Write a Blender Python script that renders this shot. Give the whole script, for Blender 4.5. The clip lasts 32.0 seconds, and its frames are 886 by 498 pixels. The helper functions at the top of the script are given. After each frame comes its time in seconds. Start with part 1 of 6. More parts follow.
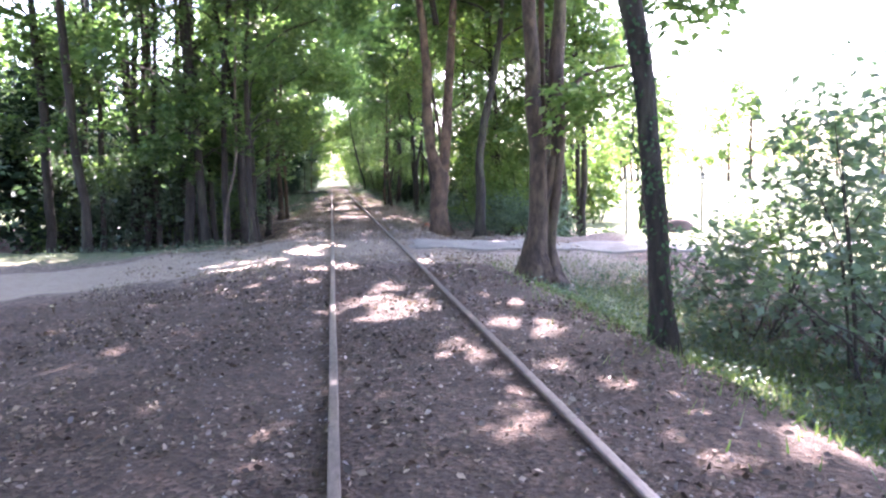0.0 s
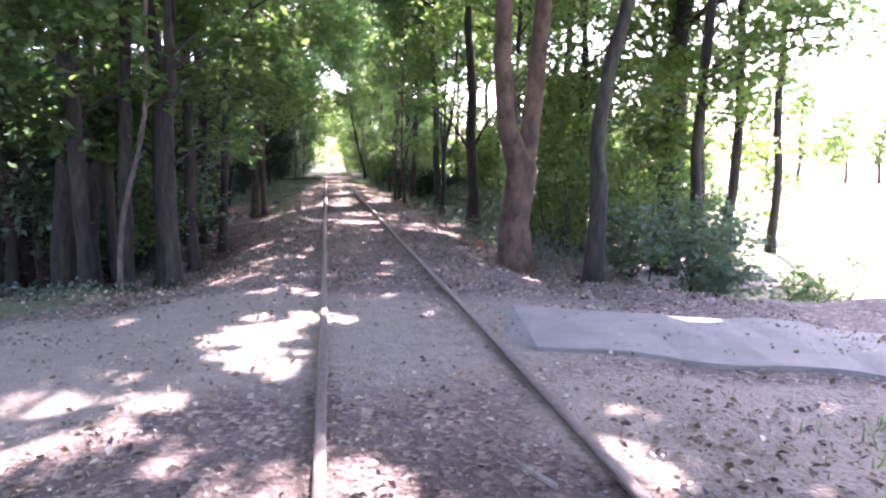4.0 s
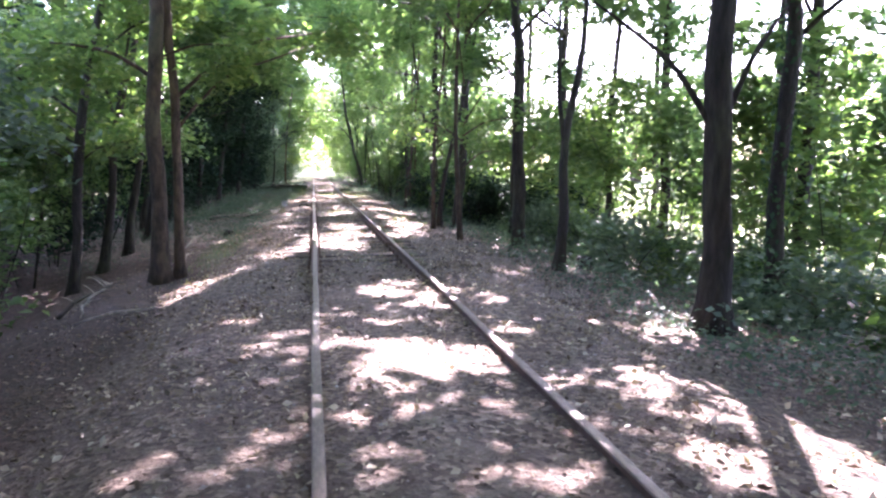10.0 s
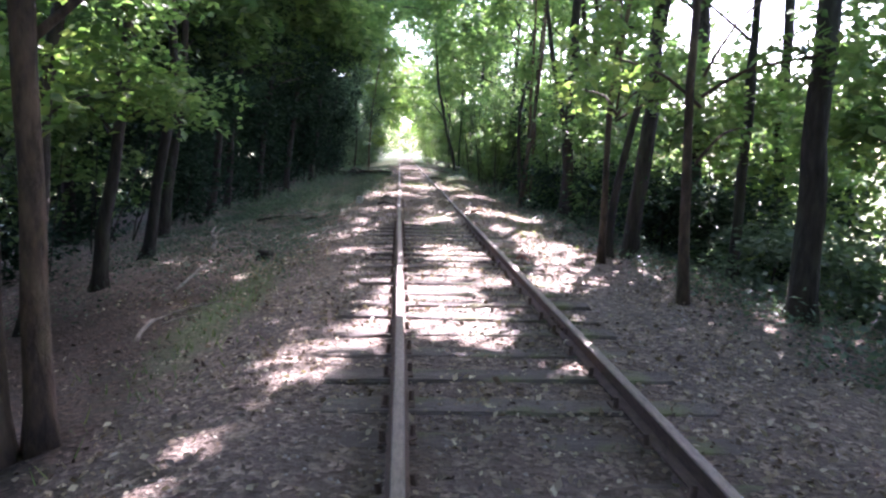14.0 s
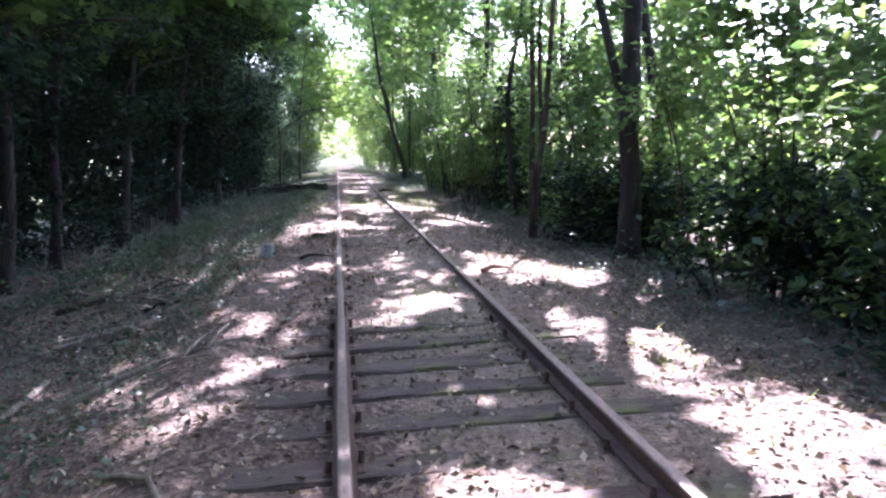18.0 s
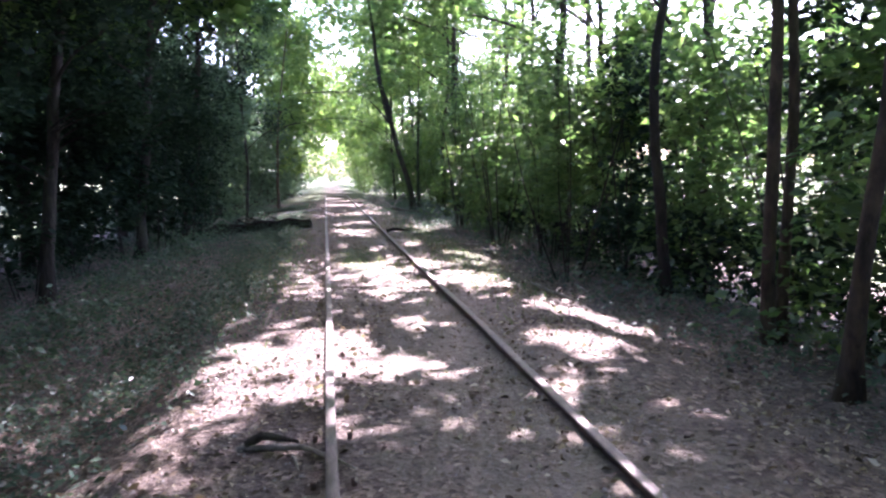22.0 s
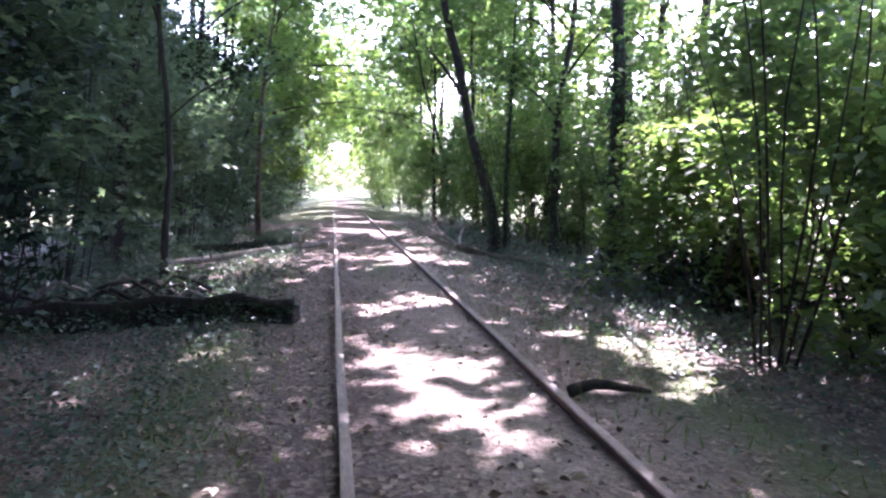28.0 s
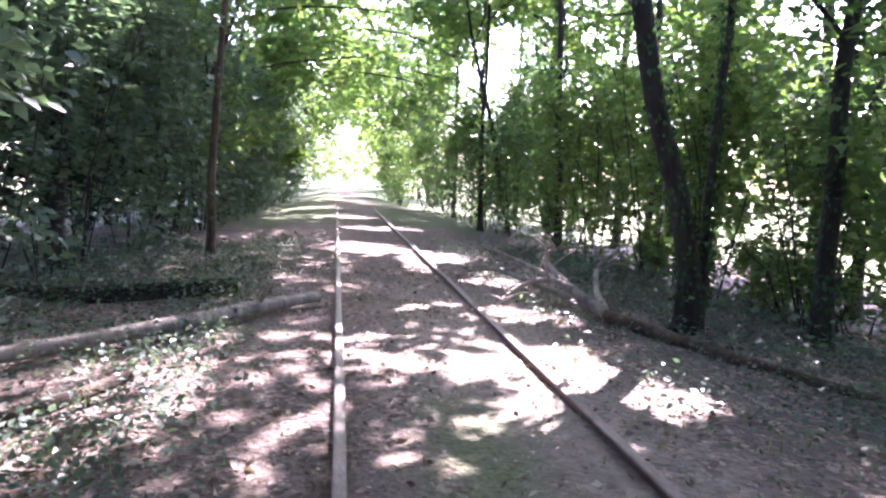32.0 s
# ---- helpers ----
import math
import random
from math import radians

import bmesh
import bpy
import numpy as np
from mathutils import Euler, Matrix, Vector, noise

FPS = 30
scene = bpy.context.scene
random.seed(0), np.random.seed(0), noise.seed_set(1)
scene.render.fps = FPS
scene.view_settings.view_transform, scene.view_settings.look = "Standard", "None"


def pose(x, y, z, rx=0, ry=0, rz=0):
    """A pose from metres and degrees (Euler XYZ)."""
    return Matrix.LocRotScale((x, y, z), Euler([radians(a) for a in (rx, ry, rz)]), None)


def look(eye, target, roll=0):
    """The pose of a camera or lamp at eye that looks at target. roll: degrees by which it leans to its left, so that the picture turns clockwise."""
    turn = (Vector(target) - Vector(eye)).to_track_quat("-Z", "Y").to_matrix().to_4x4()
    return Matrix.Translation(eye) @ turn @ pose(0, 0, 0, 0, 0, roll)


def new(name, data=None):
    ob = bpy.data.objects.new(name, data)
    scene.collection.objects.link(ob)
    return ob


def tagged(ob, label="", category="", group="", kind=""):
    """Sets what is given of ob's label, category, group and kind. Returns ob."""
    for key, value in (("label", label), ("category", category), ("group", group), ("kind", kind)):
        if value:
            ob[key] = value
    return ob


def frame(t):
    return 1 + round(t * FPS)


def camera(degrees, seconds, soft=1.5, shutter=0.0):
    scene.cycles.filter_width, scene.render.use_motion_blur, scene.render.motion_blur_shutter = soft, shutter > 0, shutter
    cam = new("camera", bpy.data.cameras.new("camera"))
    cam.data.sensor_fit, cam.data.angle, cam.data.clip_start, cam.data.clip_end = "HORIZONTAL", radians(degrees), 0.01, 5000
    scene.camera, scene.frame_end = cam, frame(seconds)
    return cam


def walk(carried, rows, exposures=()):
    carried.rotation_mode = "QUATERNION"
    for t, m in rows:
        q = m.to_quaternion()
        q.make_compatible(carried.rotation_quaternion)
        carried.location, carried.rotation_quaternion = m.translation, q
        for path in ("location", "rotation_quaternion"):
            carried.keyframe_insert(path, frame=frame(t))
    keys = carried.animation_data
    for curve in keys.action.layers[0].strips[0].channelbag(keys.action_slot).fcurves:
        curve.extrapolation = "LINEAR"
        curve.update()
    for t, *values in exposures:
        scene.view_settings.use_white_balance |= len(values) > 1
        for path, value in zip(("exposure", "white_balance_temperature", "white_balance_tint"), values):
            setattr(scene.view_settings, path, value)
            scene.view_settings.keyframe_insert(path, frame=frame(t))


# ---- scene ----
cam = camera(67.0, 32.0, soft=2.4)
PATH = [
    (0.0, (-0.697, 0.372, 1.562), (0.098, 5.276, 1.003), -1.63),
    (0.5, (-0.708, 1.544, 1.571), (0.033, 6.467, 1.103), -1.94),
    (1.0, (-0.716, 2.712, 1.580), (-0.022, 7.644, 1.138), -1.86),
    (1.5, (-0.720, 3.852, 1.580), (-0.083, 8.782, 1.042), -1.12),
    (2.0, (-0.731, 5.002, 1.581), (0.064, 9.902, 0.984), 0.66),
    (2.5, (-0.721, 6.130, 1.577), (0.207, 11.011, 1.010), 1.14),
    (3.0, (-0.702, 7.251, 1.571), (0.254, 12.102, 0.825), 1.45),
    (3.5, (-0.702, 8.337, 1.553), (0.156, 13.205, 0.797), 1.06),
    (4.0, (-0.701, 9.420, 1.541), (0.147, 14.306, 0.905), 0.71),
    (4.5, (-0.709, 10.455, 1.528), (0.132, 15.343, 0.898), 1.21),
    (6.5, (-0.721, 14.715, 1.504), (0.520, 19.517, 0.871), 1.33),
    (7.0, (-0.764, 15.859, 1.502), (0.325, 20.703, 0.910), 2.00),
    (7.5, (-0.780, 16.968, 1.516), (0.207, 21.832, 0.915), 2.27),
    (8.0, (-0.759, 18.088, 1.515), (0.350, 22.909, 0.792), 1.08),
    (8.5, (-0.742, 19.191, 1.494), (0.359, 24.017, 0.786), 1.34),
    (9.0, (-0.735, 20.332, 1.477), (0.357, 25.162, 0.785), 1.18),
    (9.5, (-0.735, 21.432, 1.445), (0.336, 26.258, 0.699), 0.89),
    (10.0, (-0.765, 22.530, 1.444), (0.180, 27.402, 0.842), 0.67),
    (10.5, (-0.777, 23.565, 1.470), (0.098, 28.472, 1.077), 0.36),
    (11.0, (-0.745, 24.604, 1.488), (0.130, 29.515, 1.139), -0.96),
    (11.5, (-0.726, 25.606, 1.503), (-0.318, 30.575, 1.133), -0.20),
    (12.0, (-0.735, 26.555, 1.509), (-0.356, 31.526, 1.125), -2.09),
    (12.5, (-0.741, 27.439, 1.496), (-0.314, 32.364, 0.748), -0.24),
    (13.0, (-0.747, 28.296, 1.491), (-0.076, 33.196, 0.756), 0.23),
    (13.5, (-0.768, 29.124, 1.487), (-0.468, 34.064, 0.774), 1.81),
    (15.5, (-0.784, 32.964, 1.503), (-0.147, 37.849, 0.647), 0.99),
    (16.0, (-0.771, 33.981, 1.509), (-0.122, 38.872, 0.699), -0.11),
    (16.5, (-0.764, 35.010, 1.496), (-0.118, 39.910, 0.735), -0.23),
    (17.0, (-0.750, 36.103, 1.501), (-0.148, 41.004, 0.713), 0.02),
    (17.5, (-0.729, 37.184, 1.483), (-0.114, 42.079, 0.671), -1.40),
    (18.0, (-0.714, 38.294, 1.490), (0.032, 43.185, 0.765), -1.38),
    (18.5, (-0.710, 39.393, 1.491), (0.035, 44.289, 0.801), -1.51),
    (19.0, (-0.727, 40.533, 1.503), (-0.160, 45.458, 0.855), -2.07),
    (19.5, (-0.730, 41.551, 1.511), (-0.002, 46.453, 0.844), -0.68),
    (20.0, (-0.725, 42.628, 1.530), (0.053, 47.523, 0.873), -1.19),
    (20.5, (-0.723, 43.701, 1.540), (-0.021, 48.608, 0.887), -2.03),
    (21.0, (-0.723, 44.851, 1.538), (-0.022, 49.760, 0.899), -2.45),
    (21.5, (-0.721, 45.972, 1.533), (0.035, 50.881, 0.958), -1.53),
    (22.0, (-0.713, 47.050, 1.534), (0.126, 51.945, 0.955), -1.76),
    (22.5, (-0.717, 48.157, 1.527), (0.156, 53.036, 0.870), -2.33),
    (23.0, (-0.729, 49.335, 1.523), (0.007, 54.237, 0.870), -3.18),
    (23.5, (-0.733, 50.457, 1.527), (0.171, 55.333, 0.882), -1.65),
    (24.0, (-0.744, 51.613, 1.527), (0.077, 56.492, 0.808), -2.21),
    (24.5, (-0.759, 52.703, 1.517), (0.146, 57.567, 0.796), -1.36),
    (25.0, (-0.733, 53.814, 1.514), (0.275, 58.667, 0.852), -2.18),
    (25.5, (-0.729, 54.956, 1.479), (0.277, 59.795, 0.724), -1.50),
    (26.0, (-0.751, 56.124, 1.456), (-0.043, 61.011, 0.672), -0.83),
    (26.5, (-0.783, 57.277, 1.428), (-0.061, 62.166, 0.663), 0.94),
    (28.5, (-0.817, 61.719, 1.433), (0.032, 66.628, 1.012), 0.84),
    (29.0, (-0.801, 62.798, 1.431), (0.062, 67.701, 0.958), 1.61),
    (29.5, (-0.789, 63.871, 1.426), (0.038, 68.768, 0.849), 1.78),
    (30.0, (-0.792, 64.976, 1.436), (-0.108, 69.901, 0.902), 2.04),
    (30.5, (-0.794, 66.043, 1.436), (-0.040, 70.955, 0.885), 1.16),
    (31.0, (-0.794, 67.134, 1.429), (-0.118, 72.060, 0.898), 2.24),
    (31.5, (-0.801, 68.228, 1.402), (-0.197, 73.174, 0.976), 2.13),
    (32.0, (-0.805, 69.384, 1.370), (-0.008, 74.292, 0.850), 2.66),
]
EXPOSURES = [(0.0, 3.75, 6050, 34), (2.0, 3.55, 6150, 40), (4.0, 3.65, 6100, 43), (7.0, 4.1, 6500, 36), (8.0, 4.35, 6300, 37), (9.0, 4.25, 5900, 38), (11.0, 3.7, 5900, 32), (13.0, 3.55, 5850, 31), (16.0, 3.25, 5700, 36), (18.0, 3.55, 5600, 38), (20.0, 3.25, 5650, 38), (22.0, 3.35, 5700, 37), (24.0, 3.3, 5650, 40), (26.0, 3.35, 5600, 45), (29.0, 3.65, 5700, 43), (32.0, 3.77, 5850, 41)]
walk(cam, [(t, look(eye, target, roll)) for t, eye, target, roll in PATH], EXPOSURES)

# ---- world and light ----
SUN_EL, SUN_AZ = radians(50.0), radians(25.0)          # azimuth to the right of +y
TO_SUN = Vector((math.sin(SUN_AZ) * math.cos(SUN_EL), math.cos(SUN_AZ) * math.cos(SUN_EL), math.sin(SUN_EL)))
world = bpy.data.worlds.new("world")
scene.world = world
world.use_nodes = True
wn = world.node_tree.nodes
sky = wn.new("ShaderNodeTexSky")
sky.sky_type = "NISHITA"
sky.sun_disc = False
sky.sun_elevation, sky.sun_rotation = SUN_EL, SUN_AZ
sky.air_density, sky.dust_density, sky.ozone_density = 1.0, 2.5, 1.0
wn["Background"].inputs[1].default_value = 0.15
world.node_tree.links.new(sky.outputs[0], wn["Background"].inputs[0])
sun = new("sun", bpy.data.lights.new("sun", "SUN"))
sun.data.energy, sun.data.angle, sun.data.color = 4.4, radians(0.55), (1.0, 0.94, 0.85)
sun.matrix_world = look(TO_SUN * 60, (0, 0, 0))

# ---- materials ----


def material(name, build):
    m = bpy.data.materials.new(name)
    m.use_nodes = True
    nt = m.node_tree
    bsdf = nt.nodes["Principled BSDF"]
    build(nt, bsdf)
    return m


def node(nt, kind, **values):
    n = nt.nodes.new(kind)
    for key, value in values.items():
        if key in n.inputs:
            n.inputs[key].default_value = value
        else:
            setattr(n, key, value)
    return n


def coords(nt, scale=(1, 1, 1)):
    tc = node(nt, "ShaderNodeTexCoord")
    mp = node(nt, "ShaderNodeMapping")
    mp.inputs["Scale"].default_value = scale
    nt.links.new(tc.outputs["Object"], mp.inputs[0])
    return mp.outputs[0]


def noise_tex(nt, vec, scale, detail=5.0, rough=0.6):
    n = node(nt, "ShaderNodeTexNoise", Scale=scale, Detail=detail, Roughness=rough)
    nt.links.new(vec, n.inputs["Vector"])
    return n.outputs["Fac"]


def ramp(nt, fac, *stops):
    r = node(nt, "ShaderNodeValToRGB")
    el = r.color_ramp.elements
    while len(el) < len(stops):
        el.new(0.5)
    for e, (p, c) in zip(el, stops):
        e.position, e.color = p, (*c, 1)
    nt.links.new(fac, r.inputs[0])
    return r.outputs[0]


def mix(nt, fac, a, b, mode="MIX"):
    m = node(nt, "ShaderNodeMix", data_type="RGBA", blend_type=mode)
    if isinstance(fac, float):
        m.inputs["Factor"].default_value = fac
    else:
        nt.links.new(fac, m.inputs["Factor"])
    for src, i in ((a, 6), (b, 7)):
        if isinstance(src, tuple):
            m.inputs[i].default_value = (*src, 1)
        else:
            nt.links.new(src, m.inputs[i])
    return m.outputs[2]


def bump(nt, bsdf, height, strength, distance=0.02):
    b = node(nt, "ShaderNodeBump", Strength=strength, Distance=distance)
    nt.links.new(height, b.inputs["Height"])
    nt.links.new(b.outputs[0], bsdf.inputs["Normal"])
    return b


def leaf_material(name, stops, translucent=0.45, gloss=0.035, trans_gain=1.6):
    """Thin leaf: reflects and lets light through; colour varies leaf by leaf."""
    m = bpy.data.materials.new(name)
    m.use_nodes = True
    nt = m.node_tree
    nt.nodes.remove(nt.nodes["Principled BSDF"])
    out = nt.nodes["Material Output"]
    geo = node(nt, "ShaderNodeNewGeometry")
    col = ramp(nt, geo.outputs["Random Per Island"], *stops)
    n = noise_tex(nt, coords(nt), 0.45, 2.0)
    tone = ramp(nt, n, (0.3, (0.75, 0.8, 0.8)), (0.7, (1.15, 1.1, 0.95)))
    col = mix(nt, 1.0, col, tone, "MULTIPLY")
    dif = node(nt, "ShaderNodeBsdfDiffuse")
    tra = node(nt, "ShaderNodeBsdfTranslucent")
    glo = node(nt, "ShaderNodeBsdfGlossy", Roughness=0.42)
    nt.links.new(col, dif.inputs[0])
    warm = mix(nt, 1.0, col, (1.28 * trans_gain, 1.4 * trans_gain, 0.82 * trans_gain), "MULTIPLY")
    nt.links.new(warm, tra.inputs[0])
    a = node(nt, "ShaderNodeMixShader", Fac=translucent)
    nt.links.new(dif.outputs[0], a.inputs[1]), nt.links.new(tra.outputs[0], a.inputs[2])
    b = node(nt, "ShaderNodeMixShader", Fac=gloss)
    nt.links.new(a.outputs[0], b.inputs[1]), nt.links.new(glo.outputs[0], b.inputs[2])
    nt.links.new(b.outputs[0], out.inputs[0])
    return m


LEAF = leaf_material("leaf_green", ((0.0, (0.045, 0.088, 0.036)), (0.5, (0.075, 0.128, 0.052)), (1.0, (0.125, 0.178, 0.08))), 0.5, 0.045)
LEAF_BRIGHT = leaf_material("leaf_bright", ((0.0, (0.07, 0.125, 0.04)), (0.6, (0.1, 0.155, 0.052)), (1.0, (0.155, 0.195, 0.075))), 0.48, 0.045)
# Leaf green taken near black: the thicket's shade is put into the colour.
LEAF_SHADED = leaf_material("leaf_shaded", ((0.0, (0.013, 0.025, 0.019)), (0.6, (0.022, 0.04, 0.031)), (1.0, (0.042, 0.068, 0.052))), 0.3, 0.01)
LEAF_GREY = leaf_material("leaf_grey_green", ((0.0, (0.05, 0.085, 0.066)), (0.6, (0.078, 0.12, 0.09)), (1.0, (0.12, 0.165, 0.125))), 0.4, 0.05)
IVY = leaf_material("leaf_ivy", ((0.0, (0.02, 0.05, 0.022)), (1.0, (0.05, 0.10, 0.045))), 0.15, 0.025)
COVER = leaf_material("leaf_cover", ((0.0, (0.042, 0.072, 0.058)), (0.7, (0.07, 0.106, 0.086)), (1.0, (0.125, 0.162, 0.138))), 0.3, 0.05)
GRASS = leaf_material("grass_blade", ((0.0, (0.05, 0.09, 0.03)), (0.7, (0.09, 0.135, 0.048)), (1.0, (0.18, 0.185, 0.09))), 0.4, 0.05)
LITTER = leaf_material("dry_leaf", ((0.0, (0.045, 0.03, 0.024)), (0.3, (0.138, 0.096, 0.074)), (0.7, (0.25, 0.19, 0.152)), (1.0, (0.5, 0.43, 0.36))), 0.12, 0.05, 1.0)

# Dark brown litter with shade in its colour, for the start of the track.
LITTER_SHADED = leaf_material("litter_shaded", ((0.0, (0.018, 0.011, 0.009)), (0.45, (0.055, 0.036, 0.029)), (0.8, (0.14, 0.1, 0.082)), (1.0, (0.36, 0.285, 0.245))), 0.1, 0.05, 1.0)


def bark_build(dark, light, moss=0.25, stretch=0.25, scale=14.0):
    def build(nt, bsdf):
        v = coords(nt, (1, 1, stretch))
        big = noise_tex(nt, v, scale * 0.25, 3)
        fine = noise_tex(nt, v, scale, 8, 0.7)
        col = ramp(nt, fine, (0.34, dark), (0.64, light))
        col = mix(nt, 0.75, col, ramp(nt, big, (0.35, (0.6, 0.6, 0.6)), (0.65, (1.3, 1.25, 1.2))), "MULTIPLY")
        info = node(nt, "ShaderNodeObjectInfo")
        col = mix(nt, 0.5, col, ramp(nt, info.outputs["Random"], (0.0, (0.7, 0.7, 0.7)), (1.0, (1.3, 1.2, 1.1))), "MULTIPLY")
        green = ramp(nt, big, (0.52, (0, 0, 0)), (0.72, (moss, moss, moss)))
        col = mix(nt, green, col, (0.055, 0.075, 0.03))
        nt.links.new(col, bsdf.inputs["Base Color"])
        bsdf.inputs["Roughness"].default_value = 0.9
        bump(nt, bsdf, fine, 1.0, 0.05)
    return build


BARK = material("bark", bark_build((0.024, 0.015, 0.01), (0.108, 0.071, 0.046), 0.35, 0.4, 10.0))
BARK_RED = material("bark_reddish", bark_build((0.034, 0.021, 0.015), (0.135, 0.088, 0.06), 0.25, 0.7, 5.0))
BARK_MID = material("bark_grey_brown", bark_build((0.055, 0.043, 0.036), (0.17, 0.132, 0.108), 0.2, 0.5, 9.0))
# Dark bark, set darker than bark is to carry the trunks' shadow side.
BARK_DARK = material("bark_dark", bark_build((0.012, 0.009, 0.007), (0.044, 0.034, 0.026), 0.4))
BARK_PALE = material("bark_pale", bark_build((0.16, 0.14, 0.12), (0.42, 0.39, 0.34), 0.2, 1.6, 9.0))
DEAD = material("dead_wood", bark_build((0.15, 0.132, 0.115), (0.39, 0.35, 0.305), 0.2, 0.2, 10.0))
CUT_RED = material("cut_wood_red", bark_build((0.2, 0.08, 0.055), (0.36, 0.18, 0.125), 0.0, 1.0, 16.0))
CUT = material("cut_wood", bark_build((0.28, 0.22, 0.16), (0.5, 0.42, 0.32), 0.0, 1.0, 20.0))


def ground_build(nt, bsdf):
    v = coords(nt)
    zone = node(nt, "ShaderNodeAttribute", attribute_name="zone")
    sep = node(nt, "ShaderNodeSeparateColor")
    nt.links.new(zone.outputs["Color"], sep.inputs[0])
    big = noise_tex(nt, v, 0.7, 4)
    mid = noise_tex(nt, v, 6.0, 6)
    fine = noise_tex(nt, v, 38.0, 8, 0.7)
    chips = node(nt, "ShaderNodeTexVoronoi", Scale=26.0)
    nt.links.new(v, chips.inputs["Vector"])
    litter = ramp(nt, chips.outputs["Color"], (0.1, (0.055, 0.038, 0.032)), (0.5, (0.15, 0.108, 0.088)), (0.9, (0.38, 0.3, 0.245)))
    soil = ramp(nt, fine, (0.3, (0.052, 0.037, 0.032)), (0.7, (0.19, 0.147, 0.124)))
    col = mix(nt, ramp(nt, mid, (0.4, (0, 0, 0)), (0.62, (1, 1, 1))), litter, soil)
    col = mix(nt, 0.6, col, ramp(nt, big, (0.3, (0.72, 0.72, 0.74)), (0.7, (1.2, 1.15, 1.1))), "MULTIPLY")
    path = ramp(nt, fine, (0.25, (0.185, 0.148, 0.12)), (0.75, (0.345, 0.287, 0.236)))
    path = mix(nt, 0.5, path, ramp(nt, mid, (0.3, (0.765, 0.73, 0.619)), (0.7, (1.15, 1.15, 1.15))), "MULTIPLY")

    # Zone alpha: shade put into the floor's colour, and darker ballast between the rails.
    shade_ballast = ramp(nt, zone.outputs["Alpha"], (0.0, (1, 1, 1)), (0.9, (0.42, 0.35, 0.315)), (1.0, (0.42, 0.36, 0.33)))
    col = mix(nt, 1.0, col, shade_ballast, "MULTIPLY")

    def edge(channel, lo, hi):
        add = node(nt, "ShaderNodeMath", operation="MULTIPLY_ADD")
        nt.links.new(mid, add.inputs[0])
        add.inputs[1].default_value = 0.6
        nt.links.new(sep.outputs[channel], add.inputs[2])
        return ramp(nt, add.outputs[0], (lo, (0, 0, 0)), (hi, (1, 1, 1)))
    col = mix(nt, edge(0, 0.62, 0.95), col, path)
    moss = ramp(nt, fine, (0.3, (0.05, 0.07, 0.025)), (0.7, (0.14, 0.16, 0.075)))
    col = mix(nt, edge(1, 0.68, 1.0), col, moss)
    meadow = ramp(nt, fine, (0.3, (0.1, 0.125, 0.05)), (0.7, (0.21, 0.22, 0.11)))
    col = mix(nt, edge(2, 0.6, 0.95), col, meadow)
    nt.links.new(col, bsdf.inputs["Base Color"])
    bsdf.inputs["Roughness"].default_value = 0.95
    h = node(nt, "ShaderNodeMath", operation="ADD")
    nt.links.new(fine, h.inputs[0]), nt.links.new(chips.outputs["Distance"], h.inputs[1])
    clods = noise_tex(nt, v, 11.0, 4, 0.65)
    rough = node(nt, "ShaderNodeMath", operation="MULTIPLY_ADD")
    nt.links.new(clods, rough.inputs[0])
    rough.inputs[1].default_value = 2.2
    nt.links.new(h.outputs[0], rough.inputs[2])
    bump(nt, bsdf, rough.outputs[0], 0.75, 0.03)


GROUND = material("forest_floor", ground_build)


def asphalt_build(nt, bsdf):
    v = coords(nt)
    fine = noise_tex(nt, v, 120.0, 4, 0.8)
    big = noise_tex(nt, v, 2.2, 5)
    col = ramp(nt, fine, (0.3, (0.135, 0.125, 0.112)), (0.7, (0.25, 0.235, 0.212)))
    col = mix(nt, 0.7, col, ramp(nt, big, (0.3, (0.7, 0.68, 0.66)), (0.7, (1.15, 1.14, 1.1))), "MULTIPLY")
    nt.links.new(col, bsdf.inputs["Base Color"])
    bsdf.inputs["Roughness"].default_value = 0.85
    bump(nt, bsdf, fine, 0.5, 0.006)


ASPHALT = material("worn_asphalt", asphalt_build)


def rust_build(worn):
    def build(nt, bsdf):
        v = coords(nt, (1, 0.25, 1))
        fine = noise_tex(nt, v, 40.0, 7, 0.7)
        big = noise_tex(nt, coords(nt, (1, 0.3, 1)), 3.0, 4)
        if worn:
            col = ramp(nt, fine, (0.3, (0.1, 0.08, 0.072)), (0.7, (0.25, 0.212, 0.195)))
            bsdf.inputs["Metallic"].default_value = 0.35
            bsdf.inputs["Roughness"].default_value = 0.5
        else:
            col = ramp(nt, fine, (0.3, (0.05, 0.033, 0.027)), (0.7, (0.14, 0.09, 0.07)))
            bsdf.inputs["Roughness"].default_value = 0.85
        col = mix(nt, 0.5, col, ramp(nt, big, (0.3, (0.7, 0.65, 0.62)), (0.7, (1.2, 1.15, 1.1))), "MULTIPLY")
        nt.links.new(col, bsdf.inputs["Base Color"])
        bump(nt, bsdf, fine, 0.35, 0.004)
    return build


RUST = material("rusted_steel", rust_build(False))
WORN = material("worn_rail_head", rust_build(True))


